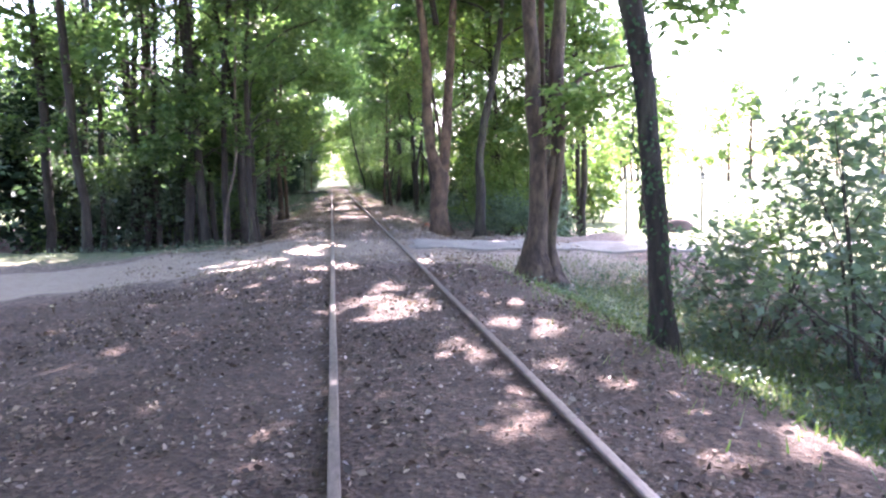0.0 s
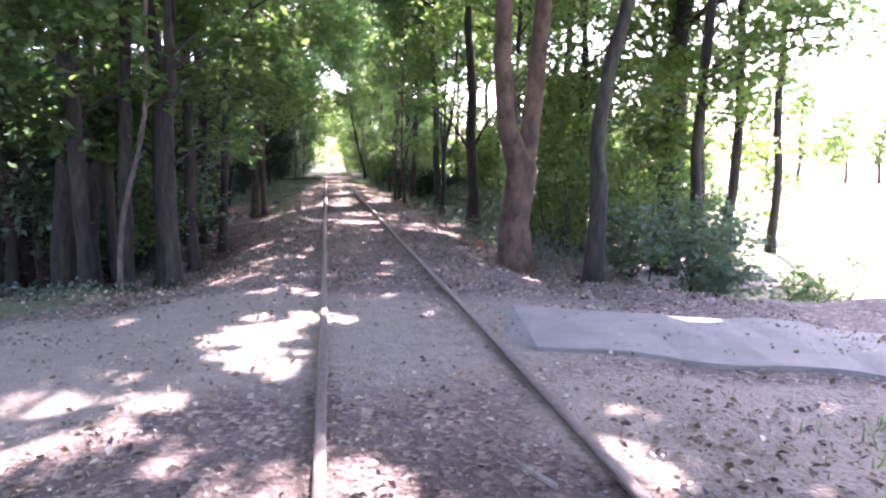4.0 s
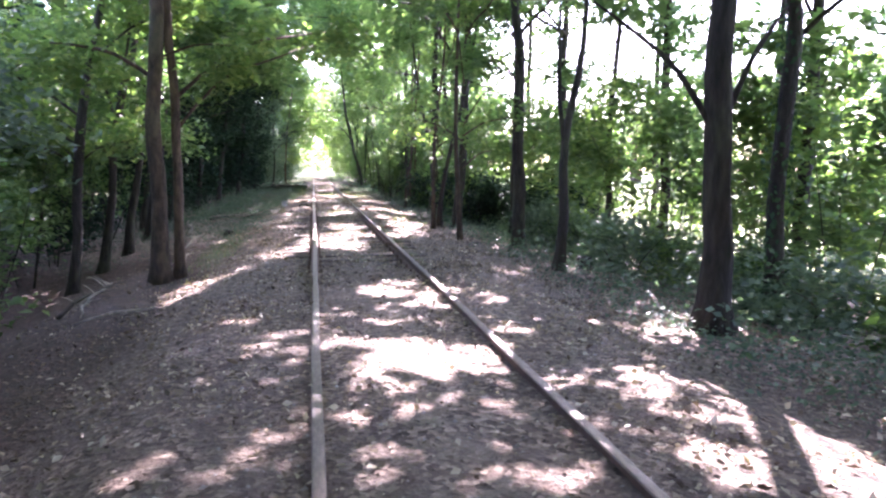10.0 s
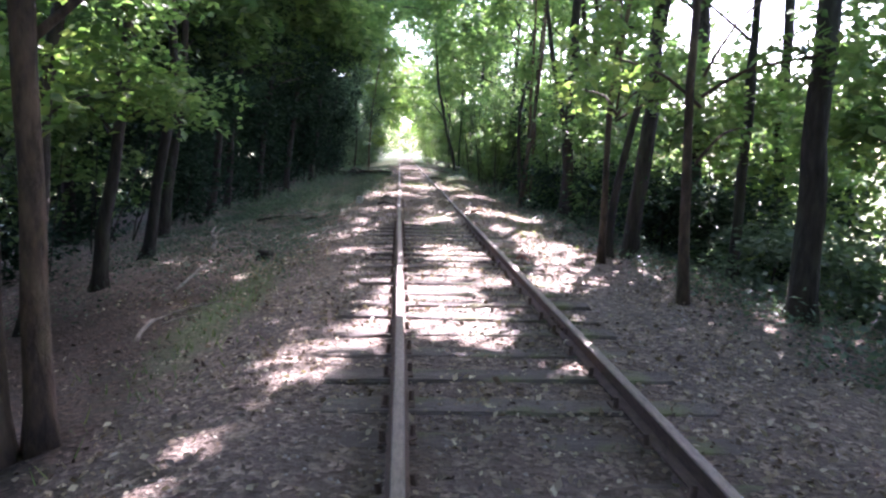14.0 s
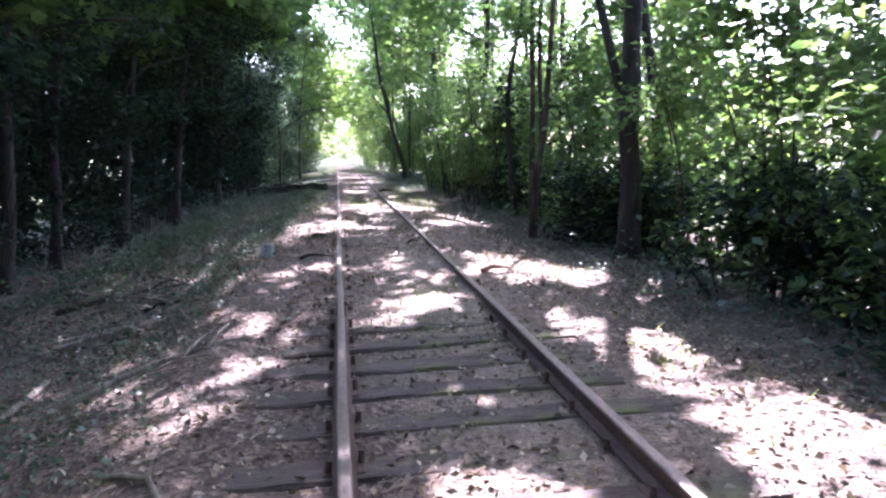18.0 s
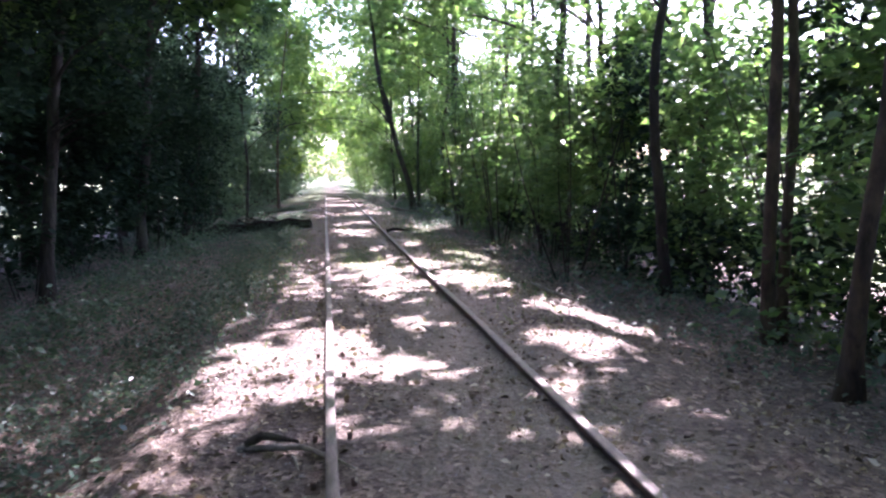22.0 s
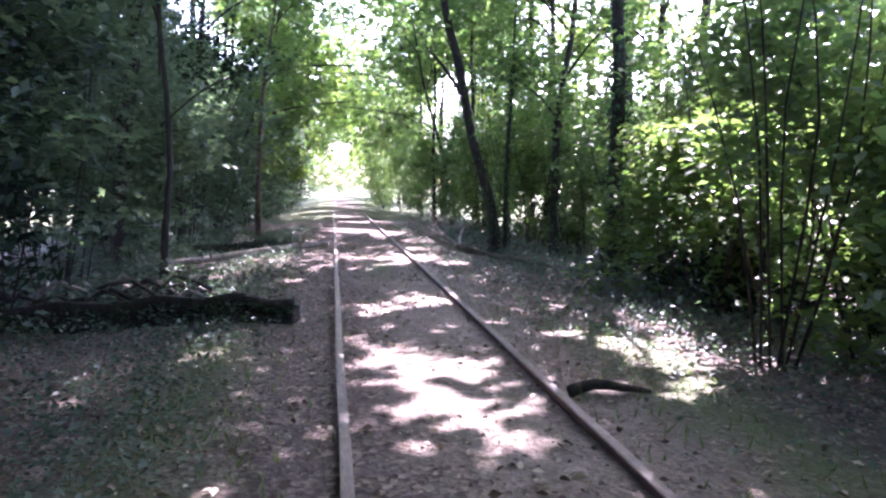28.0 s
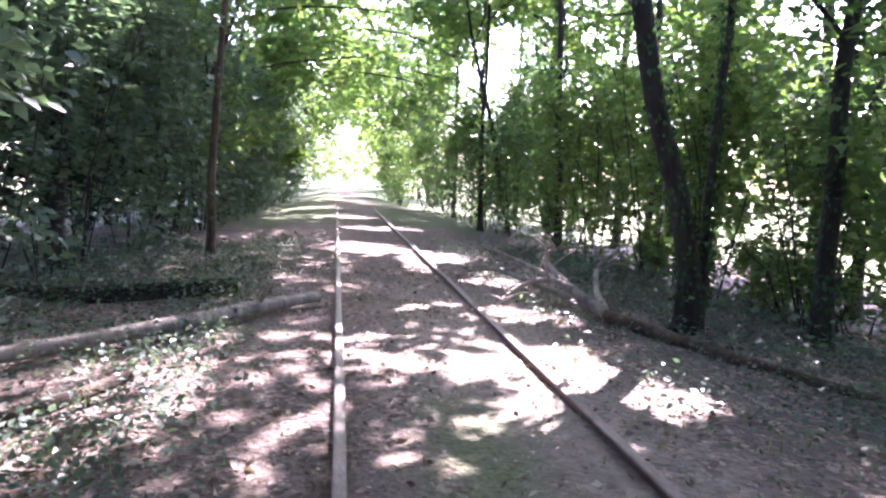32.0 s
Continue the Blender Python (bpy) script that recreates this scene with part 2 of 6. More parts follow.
def timber_build(nt, bsdf):
    v = coords(nt, (0.25, 3.0, 1))
    grain = noise_tex(nt, v, 22.0, 8, 0.75)
    big = noise_tex(nt, coords(nt), 1.7, 4)
    col = ramp(nt, grain, (0.3, (0.04, 0.031, 0.028)), (0.55, (0.115, 0.094, 0.084)), (0.8, (0.25, 0.215, 0.195)))
    info = node(nt, "ShaderNodeObjectInfo")
    col = mix(nt, 0.6, col, ramp(nt, info.outputs["Random"], (0.0, (0.75, 0.7, 0.72)), (1.0, (1.3, 1.25, 1.25))), "MULTIPLY")
    moss = ramp(nt, big, (0.5, (0, 0, 0)), (0.66, (0.75, 0.75, 0.75)))
    col = mix(nt, moss, col, (0.14, 0.15, 0.06))
    nt.links.new(col, bsdf.inputs["Base Color"])
    bsdf.inputs["Roughness"].default_value = 0.92
    bump(nt, bsdf, grain, 0.9, 0.015)


TIMBER = material("weathered_timber", timber_build)


def stone_build(a, b):
    def build(nt, bsdf):
        fine = noise_tex(nt, coords(nt), 30.0, 7, 0.7)
        big = noise_tex(nt, coords(nt), 3.0, 5)
        col = ramp(nt, fine, (0.3, a), (0.7, b))
        col = mix(nt, 0.7, col, ramp(nt, big, (0.3, (0.65, 0.66, 0.64)), (0.7, (1.2, 1.18, 1.15))), "MULTIPLY")
        nt.links.new(col, bsdf.inputs["Base Color"])
        bsdf.inputs["Roughness"].default_value = 0.85
        bump(nt, bsdf, fine, 0.6, 0.01)
    return build


STONE = material("pale_stone", stone_build((0.31, 0.31, 0.305), (0.54, 0.54, 0.53)))
BOULDER = material("brown_boulder", stone_build((0.04, 0.026, 0.023), (0.11, 0.075, 0.064)))
BALLAST = material("ballast_stone", stone_build((0.14, 0.12, 0.115), (0.34, 0.31, 0.3)))
INK = material("dark_ink", stone_build((0.04, 0.04, 0.045), (0.08, 0.08, 0.085)))
POST = material("weathered_post", stone_build((0.14, 0.12, 0.1), (0.26, 0.23, 0.2)))

# ---- building helpers ----
RNG = np.random.default_rng(11)


def thing(name, place, label, category, group=""):
    e = new(name)
    e.empty_display_size = 0.2
    e.location = place
    return tagged(e, label, category, group)


def part_mesh(name, me, mat, parent, label=""):
    me.materials.append(mat)
    ob = new(name, me)
    ob.parent = parent
    if label:
        tagged(ob, label)
    return ob


def part(name, bm, mat, parent, label="", smooth=False):
    me = bpy.data.meshes.new(name)
    bm.to_mesh(me)
    bm.free()
    if smooth:
        me.shade_smooth()
    return part_mesh(name, me, mat, parent, label)


def grid_mesh(name, verts, faces, smooth=False):
    me = bpy.data.meshes.new(name)
    me.from_pydata([tuple(v) for v in verts], [], faces)
    if smooth:
        me.shade_smooth()
    return me


def smooth01(v, a, b):
    t = np.clip((np.asarray(v, float) - a) / (b - a), 0, 1)
    return t * t * (3 - 2 * t)


def bell(v, c, w):
    return np.exp(-((np.asarray(v, float) - c) / w) ** 2)


def wave(x, y):
    return (np.sin(1.7 * x + 0.9 * y + 1.0) * np.sin(1.1 * y - 0.6 * x) + 0.6 * np.sin(3.9 * x - 2.3 * y) * np.sin(3.1 * y + 1.3 * x + 2.0)
            + 0.35 * np.sin(8.3 * x + 5.1 * y) * np.sin(7.7 * y - 4.4 * x))


def ground_z(x, y):
    """Height of the forest floor; the rail heads lie at z = 0."""
    x, y = np.asarray(x, float), np.asarray(y, float)
    cross = 1 - smooth01(y + 1.2 * smooth01(x, 0.5, 2.0), 17.5, 20.5)   # level ground at the path
    bare = smooth01(y, 30.5, 34.5) * (1 - smooth01(y, 44.0, 45.6))   # sleepers lie open
    late = smooth01(y, 57, 66)
    bed = -0.05 * cross + (1 - cross) * (-0.075 - 0.096 * bare)
    left_low = (-0.47 * (1 - late) - 0.22 * late) * (1 - cross) - 0.10 * cross
    left_far = (-0.75 * (1 - late) - 0.3 * late - 0.6 * smooth01(y, 18, 22) * (1 - smooth01(y, 36, 43))) * (1 - cross) - 0.12 * cross
    right_low = (-0.30 * (1 - late) - 0.16 * late) * (1 - cross)
    right_far = (-1.0 * (1 - late) - 0.5 * late) * (1 - cross)
    ditch = -0.5 * bell(x, 3.6, 1.35) * (1 - smooth01(y, 12.0, 13.4)) - 0.1 * cross
    lft = bed + (left_low - bed) * smooth01(-x, 1.55, 3.2) + (left_far - left_low) * smooth01(-x, 3.2, 6.5)
    crest = 0.75 * bell(y, 39, 4.5)
    rgt = bed + (right_low - bed) * smooth01(x - crest, 1.5, 2.9) + (right_far - right_low) * smooth01(x, 3.5, 7.0) + ditch * smooth01(x, 1.6, 3.0)
    z = np.where(x < 0, lft, rgt)
    z = z + 1.6 * smooth01(-x, 7.0, 14.0) * bell(y, 25, 9)
    z = z + 1.2 * smooth01(-x, 9.0, 30.0)
    z = z + 0.13 * smooth01(y, 94, 99) * (1 - smooth01(np.abs(x), 1.4, 3.0))
    amp = 0.012 + 0.03 * smooth01(np.abs(x), 1.2, 3.5)
    return z + amp * wave(x, y)


def gz(x, y):
    return float(ground_z(x, y))


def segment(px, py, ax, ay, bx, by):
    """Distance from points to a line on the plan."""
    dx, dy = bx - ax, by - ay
    t = np.clip(((px - ax) * dx + (py - ay) * dy) / (dx * dx + dy * dy), 0, 1)
    return np.hypot(px - ax - t * dx, py - ay - t * dy)


# ---- ground ----
def build_ground():
    xs = np.concatenate([-7.0 - np.geomspace(0.4, 560, 34)[::-1], np.arange(-7.0, 7.01, 0.16), 7.0 + np.geomspace(0.4, 560, 34)])
    ys = np.concatenate([-4.0 - np.geomspace(0.5, 500, 22)[::-1], np.arange(-4.0, 92.0, 0.2), 92.0 + np.geomspace(0.4, 700, 36)])
    gx, gy = np.meshgrid(xs, ys)
    z = ground_z(gx, gy)
    verts = np.stack([gx.ravel(), gy.ravel(), z.ravel()], 1)
    w, h = len(xs), len(ys)
    i = (np.arange(h - 1)[:, None] * w + np.arange(w - 1)[None, :]).ravel()
    faces = np.stack([i, i + 1, i + w + 1, i + w], 1)
    me = bpy.data.meshes.new("ground")
    me.from_pydata(verts.tolist(), [], faces.tolist())
    me.shade_smooth()
    px, py = verts[:, 0], verts[:, 1]
    path = 1 - smooth01(segment(px, py, -1.4, 16.2, -9.0, 10.2), 0.9, 2.3)
    path = np.maximum(path, 0.62 * (1 - smooth01(np.hypot(px * 0.8, py - 15.6), 1.0, 3.0)))
    path = np.maximum(path, 0.8 * (1 - smooth01(segment(px, py, 1.5, 13.2, 4.2, 12.4), 0.5, 1.6)))
    path = np.maximum(path, 0.4 * bell(px, 0.0, 0.55) * smooth01(py, 18, 22) * (1 - smooth01(py, 29, 33)))
    path = np.maximum(path, 0.55 * bell(px, 0.5, 1.5) * smooth01(py, 38, 42) * (1 - smooth01(py, 76, 84)))
    moss = 0.62 * (bell(np.abs(px), 1.9, 0.9)) * smooth01(py, 52, 58) * (1 - smooth01(py, 66, 72))
    moss = np.maximum(moss, 0.72 * bell(px, -0.2, 0.6) * bell(py, 60, 3.0))
    moss = np.maximum(moss, 0.62 * bell(px, 0.0, 0.6) * bell(py, 72.5, 2.5))
    moss = np.maximum(moss, 0.75 * bell(px, -2.7, 0.6) * bell(py, 38, 4))
    moss = np.maximum(moss, 0.95 * bell(px, 3.5, 1.1) * (1 - smooth01(py, 11, 13)))
    moss = np.maximum(moss, 0.7 * smooth01(-px, 2.5, 4.0) * bell(py, 17.5, 3.0) * smooth01(segment(px, py, -1.4, 16.2, -9.0, 10.2), 1.4, 2.4))
    moss = np.maximum(moss, 0.85 * smooth01(-px, 7.0, 10.0) * smooth01(py, 26, 30))
    moss = np.maximum(moss, 0.75 * smooth01(py, 83, 92) * (0.6 + 0.4 * smooth01(np.abs(px), 0.5, 1.4)))
    mead = smooth01(px, 5.2, 7.5) * (1 - smooth01(py, 19, 24)) * smooth01(py, -30, 0)
    mead = np.maximum(mead, smooth01(px, 8.5, 11.0))
    col = np.zeros((len(verts), 4), np.float32)
    col[:, 0], col[:, 1], col[:, 2] = path, moss, mead
    # Left bank slope: its shade is painted into the floor.
    bank_shade = smooth01(-px, 2.3, 3.1) * smooth01(py, 20, 25) * (1 - smooth01(py, 37, 41))
    # Dark brown floor before the path, deepened to carry the shade there.
    col[:, 3] = np.maximum(0.9 - 0.9 * smooth01(py - 0.35 * np.minimum(px, 0), 11.2, 14.0), 1.3 * bank_shade)
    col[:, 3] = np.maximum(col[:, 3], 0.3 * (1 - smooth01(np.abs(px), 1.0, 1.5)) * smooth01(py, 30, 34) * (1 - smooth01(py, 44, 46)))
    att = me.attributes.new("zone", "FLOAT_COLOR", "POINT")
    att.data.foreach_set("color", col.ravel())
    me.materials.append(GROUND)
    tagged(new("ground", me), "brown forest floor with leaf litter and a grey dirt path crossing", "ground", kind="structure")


build_ground()


def build_side_path():
    """Paved side path that ends at the track."""
    bm = bmesh.new()
    rows = []
    for k in range(97):
        t = k / 96
        x = 1.02 + 16.0 * t
        u = min(x, 7.0) - 1.2
        mid = 15.63 - 0.28 * u - 0.03 * u * u - 0.35 * max(0, x - 7.0)
        wide = 0.84 + 0.12 * min(1, u / 2) + 0.014 * math.sin(k * 0.9) + 0.012 * math.sin(k * 2.3)
        row = []
        for s in (-1, -0.94, -0.45, 0, 0.45, 0.94, 1):
            y = mid + s * wide
            xx = x + 0.12 * s + (0.1 * math.sin(5 * s) if k == 0 else 0)
            top = gz(xx, y) + (0.034 if abs(s) < 1 else -0.05) - 0.03 * (k == 0)
            row.append(bm.verts.new((xx, y, top)))
        rows.append(row)
    for a, b in zip(rows, rows[1:]):
        for i in range(6):
            bm.faces.new((a[i], b[i], b[i + 1], a[i + 1]))
    first = [bm.verts.new((v.co.x - 0.01, v.co.y, v.co.z - 0.09)) for v in rows[0]]
    for i in range(6):
        bm.faces.new((first[i], rows[0][i], rows[0][i + 1], first[i + 1]))
    me = bpy.data.meshes.new("pavement")
    bm.to_mesh(me)
    bm.free()
    me.materials.append(ASPHALT)
    tagged(new("pavement", me), "narrow grey asphalt path with worn edges ending at the track", "path", kind="structure")


build_side_path()

# ---- track ----
HEAD = ((-0.034, -0.012), (-0.030, -0.002), (-0.018, 0.0), (0.018, 0.0), (0.030, -0.002), (0.034, -0.012))
BODY = ((0.034, -0.012), (0.033, -0.036), (0.009, -0.048), (0.008, -0.115), (0.062, -0.134), (0.062, -0.145),
        (-0.062, -0.145), (-0.062, -0.134), (-0.008, -0.115), (-0.009, -0.048), (-0.033, -0.036), (-0.034, -0.012))


def extrude_profile(name, profile, x, y0, y1, closed):
    n = max(2, int((y1 - y0) / 0.75))
    verts, faces = [], []
    m = len(profile)
    for k in range(n + 1):
        y = y0 + (y1 - y0) * k / n
        dx, dz = 0.006 * math.sin(y * 0.31 + x * 5) + 0.003 * math.sin(y * 1.3), 0.004 * math.sin(y * 0.47 + x)
        verts += [(x + dx + px, y, dz + pz) for px, pz in profile]
    for k in range(n):
        for i in range(m if closed else m - 1):
            j = (i + 1) % m
            faces.append((k * m + i, k * m + j, (k + 1) * m + j, (k + 1) * m + i))
    faces += [tuple(range(m))[::-1], tuple(n * m + i for i in range(m))] if closed else []
    return grid_mesh(name, verts, faces)


def bolt_bm(x, y, z, r=0.014, h=0.03, axis="z"):
    bm = bmesh.new()
    bmesh.ops.create_cone(bm, cap_ends=True, segments=6, radius1=r, radius2=r * 0.85, depth=h)
    if axis == "x":
        bmesh.ops.rotate(bm, matrix=Matrix.Rotation(radians(90), 3, "Y"), verts=bm.verts)
    bmesh.ops.translate(bm, vec=(x, y, z), verts=bm.verts)
    return bm


def box_bm(x0, x1, y0, y1, z0, z1, bevel=0.0):
    bm = bmesh.new()
    bmesh.ops.create_cube(bm, size=1)
    for v in bm.verts:
        v.co = ((x0 + x1) / 2 + v.co.x * (x1 - x0), (y0 + y1) / 2 + v.co.y * (y1 - y0), (z0 + z1) / 2 + v.co.z * (z1 - z0))
    if bevel:
        bmesh.ops.bevel(bm, geom=bm.edges[:], offset=bevel, segments=1, affect="EDGES")
    return bm


def build_rails():
    for side in (-1, 1):
        x = 0.7525 * side
        start = -9.0 if side < 0 else -4.5
        while start < 118:
            end = start + 13.5
            r = thing("rail", (0, 0, 0), "rusty steel rail with a worn grey head, half sunken", "rail", "rails of the track")
            part_mesh("rail_foot_and_web", extrude_profile("rail_foot_and_web", BODY, x, start, end - 0.008, True), RUST, r)
            part_mesh("rail_head", extrude_profile("rail_head", HEAD, x, start, end - 0.008, False), WORN, r, "worn grey steel rail head")
            for s in (-1, 1):
                plate = part("fishplate", box_bm(x + s * 0.012 - 0.011, x + s * 0.012 + 0.011, end - 0.3, end + 0.28, -0.112, -0.05, 0.006), RUST, r)
                for dy in (-0.21, -0.08, 0.06, 0.19):
                    part("bolt", bolt_bm(x + s * 0.03, end + dy, -0.08, axis="x"), RUST, plate)
            start = end


build_rails()


def sleeper_mesh(seed):
    rng = random.Random(seed)
    n = 18
    verts, faces = [], []
    prof = [(-0.125, -0.17), (-0.125, -0.02), (-0.11, 0.0), (-0.045, 0.003), (0.03, -0.002), (0.11, 0.0), (0.125, -0.02), (0.125, -0.17)]
    m = len(prof)
    for k in range(n + 1):
        x = -1.28 + 2.56 * k / n
        worn = 0.015 * abs(math.sin(k * 2.3 + seed)) if k in (0, 1, n - 1, n) else 0
        for j, (py, pz) in enumerate(prof):
            verts.append((x + (rng.uniform(-0.02, 0.02) if k in (0, n) else 0), py * (1 - worn * 3) + rng.uniform(-0.006, 0.006), pz - worn + rng.uniform(-0.006, 0.004)))
    for k in range(n):
        for i in range(m):
            j = (i + 1) % m
            faces.append((k * m + i, (k + 1) * m + i, (k + 1) * m + j, k * m + j))
    faces += [tuple(range(m)), tuple(n * m + i for i in range(m))[::-1]]
    return grid_mesh("timber", verts, faces)


def build_sleepers():
    meshes = [sleeper_mesh(k) for k in range(6)]
    plate = box_bm(-0.11, 0.11, -0.075, 0.075, -0.012, 0.006, 0.004)
    plate_me = bpy.data.meshes.new("tie_plate")
    plate.to_mesh(plate_me)
    plate.free()
    spike = bolt_bm(0, 0, 0.035, 0.019, 0.075)
    spike_me = bpy.data.meshes.new("coach_screw")
    spike.to_mesh(spike_me)
    spike.free()
    for me in meshes:
        me.materials.append(TIMBER)
    plate_me.materials.append(RUST), spike_me.materials.append(RUST)
    rng = random.Random(4)
    y, k = 29.6, 0
    while y < 64:
        e = thing("sleeper", (rng.uniform(-0.06, 0.06), y, -0.147 + rng.uniform(-0.012, 0.006)), "weathered grey timber sleeper under the rails", "sleeper", "sleepers of the track")
        e.rotation_euler = (0, rng.uniform(-0.006, 0.006), rng.uniform(-0.035, 0.035))
        ob = new("timber", meshes[k % 6])
        ob.parent = e
        for s in (-1, 1):
            p = new("tie_plate", plate_me)
            p.parent, p.location = e, (s * 0.7525 - e.location.x, 0, 0.004)
            for sx, sy in ((-0.085, -0.045), (0.085, 0.045)):
                b = new("coach_screw", spike_me)
                b.parent, b.location = p, (sx, sy, 0.0)
                b.rotation_euler = (rng.uniform(-0.15, 0.15), rng.uniform(-0.15, 0.15), rng.uniform(0, 1))
        y += 0.57 + rng.uniform(-0.035, 0.035)
        k += 1


build_sleepers()

# ---- foliage ----
GAPS = []


def gap(x, y, rx, ry, low=2.4):
    """An opening between the crowns, named by the place on the ground that its sunlight points at, and the height above which it is free of leaves."""
    tight = 0.06 if min(rx, ry) < 0.26 else 0.0
    GAPS.append((x, y, rx + tight, ry + tight, low))


def open_to_sun(p):
    """True where a leaf would close one of the openings in the canopy."""
    t = p[:, 2] / TO_SUN.z
    x, y = p[:, 0] - t * TO_SUN.x, p[:, 1] - t * TO_SUN.y
    wob = 1 + 0.28 * np.sin(3.1 * x + 1.9 * y) * np.sin(2.7 * y - 1.3 * x) + 0.22 * np.sin(7.3 * x + 2.0) * np.sin(6.1 * y + 0.5)
    hit = np.zeros(len(p), bool)
    for gx, gy, rx, ry, low in GAPS:
        hit |= (((x - gx) / rx) ** 2 + ((y - gy) / ry) ** 2 < wob) & (p[:, 2] > low)
    return hit


def leaf_mesh(name, place, size, along, normal):
    """Folded leaves, four corners each: stalk, two sides, tip."""
    n = len(place)
    along = along / np.linalg.norm(along, axis=1)[:, None]
    side = np.cross(along, normal)
    side /= np.maximum(np.linalg.norm(side, axis=1), 1e-6)[:, None]
    up = np.cross(side, along)
    s = size[:, None]
    v = np.empty((n, 4, 3), np.float32)
    v[:, 0] = place
    v[:, 1] = place + along * s * 0.45 + side * s * 0.31 + up * s * 0.07
    v[:, 2] = place + along * s - up * s * 0.10
    v[:, 3] = place + along * s * 0.45 - side * s * 0.31 + up * s * 0.07
    me = bpy.data.meshes.new(name)
    me.vertices.add(n * 4)
    me.vertices.foreach_set("co", v.ravel())
    base = np.arange(n, dtype=np.int32) * 4
    tri = np.stack([base, base + 2, base + 1, base, base + 3, base + 2], 1).ravel()
    me.loops.add(n * 6)
    me.loops.foreach_set("vertex_index", tri)
    me.polygons.add(n * 2)
    me.polygons.foreach_set("loop_start", np.arange(n * 2, dtype=np.int32) * 3)
    me.update()
    return me


def sprays(centres, leaf, per=11, spread=0.42, flat=0.45, rng=RNG):
    """Leaves on short twigs round each centre. Returns place, size, along, normal."""
    n = len(centres)
    head = rng.uniform(0, 2 * np.pi, n)
    dip = rng.normal(-0.25, 0.3, n)
    ax = np.stack([np.cos(head) * np.cos(dip), np.sin(head) * np.cos(dip), np.sin(dip)], 1)
    sd = np.stack([-np.sin(head), np.cos(head), np.zeros(n)], 1)
    t = rng.uniform(-1, 1, (n, per))
    s = np.where(rng.random((n, per)) < 0.5, -1.0, 1.0)
    place = centres[:, None] + ax[:, None] * (t * spread)[..., None] + sd[:, None] * (s * rng.uniform(0.0, 0.35, (n, per)) * spread)[..., None]
    place[..., 2] += rng.normal(0, spread * 0.16, (n, per))
    along = ax[:, None] * 0.7 + sd[:, None] * (s * rng.uniform(0.4, 1.3, (n, per)))[..., None]
    along = along + rng.normal(0, 0.3, (n, per, 3))
    normal = np.zeros((n, per, 3))
    normal[..., 2] = 1
    normal += rng.normal(0, flat, (n, per, 3))
    size = np.repeat(np.broadcast_to(leaf, n)[:, None], per, 1) * rng.uniform(0.65, 1.25, (n, per))
    return place.reshape(-1, 3), size.ravel(), along.reshape(-1, 3), normal.reshape(-1, 3)


def leaves(name, centres, leaf, mat, parent, per=11, spread=0.42, flat=0.45, label=""):
    centres = np.asarray(centres, float)
    place, size, along, normal = sprays(centres, leaf, per, spread, flat)
    keep = ~open_to_sun(place) | (RNG.random(len(place)) < 0.012)
    keep &= place[:, 2] > ground_z(place[:, 0], place[:, 1]) + 0.02
    px, py, pz = place.T
    lane = 1.3 + 0.012 * np.clip(py - 45, 0, 60) + 0.5 * np.sin(0.8 * py) * np.sin(1.3 * pz + 0.2 * py) + 0.35 * np.sin(2.9 * py + 1.7 * pz)
    mid = 0.5 + 0.5 * np.sin(0.31 * py)
    loose = RNG.random(len(place)) < 0.1 + 0.05 * np.clip(pz - 5, 0, 5)
    keep &= loose | ~((np.abs(px - mid) < lane) & (pz > 2.4) & (py > 41) & (py < 98) & (pz < np.where(py < 90, 10.0, 14.0)))
    near = (np.abs(px - 0.4) < 0.75 + 0.3 * np.sin(1.9 * py + 1.1 * pz)) & (py > 21) & (py < 41) & ~((py > 33.2) & (py < 38.5)) & (pz > 3.0) & (pz < 9.0)
    keep &= loose | ~near
    keep &= ~((px > -3.0) & (px < 0.6) & (pz < 4.2) & (py > 12.5) & (py < 20.5))
    keep &= ~((np.abs(place[:, 0] + 0.75) < 1.0) & (place[:, 2] < 3.4) & (place[:, 1] < 76))
    me = leaf_mesh(name, place[keep], size[keep], along[keep], normal[keep])
    return part_mesh(name, me, mat, parent, label)


def blob(cx, cy, cz, rx, ry, rz, n, fill=0.55, hollow=-0.55):
    """Points in a crown lobe, denser towards its outside, with hollows."""
    d = RNG.normal(0, 1, (n, 3))
    d /= np.linalg.norm(d, axis=1)[:, None]
    r = np.where(RNG.random(n) < fill, RNG.uniform(0.72, 1.02, n), RNG.uniform(0.2, 0.85, n))
    p = d * r[:, None] * (rx, ry, rz) + (cx, cy, cz)
    h = np.sin(2.1 * p[:, 0] + 1.3 * p[:, 2]) * np.sin(1.9 * p[:, 1] - 1.1 * p[:, 2] + 0.7) + 0.5 * np.sin(4.3 * p[:, 2] + 2.2 * p[:, 1])
    return p[h > hollow]


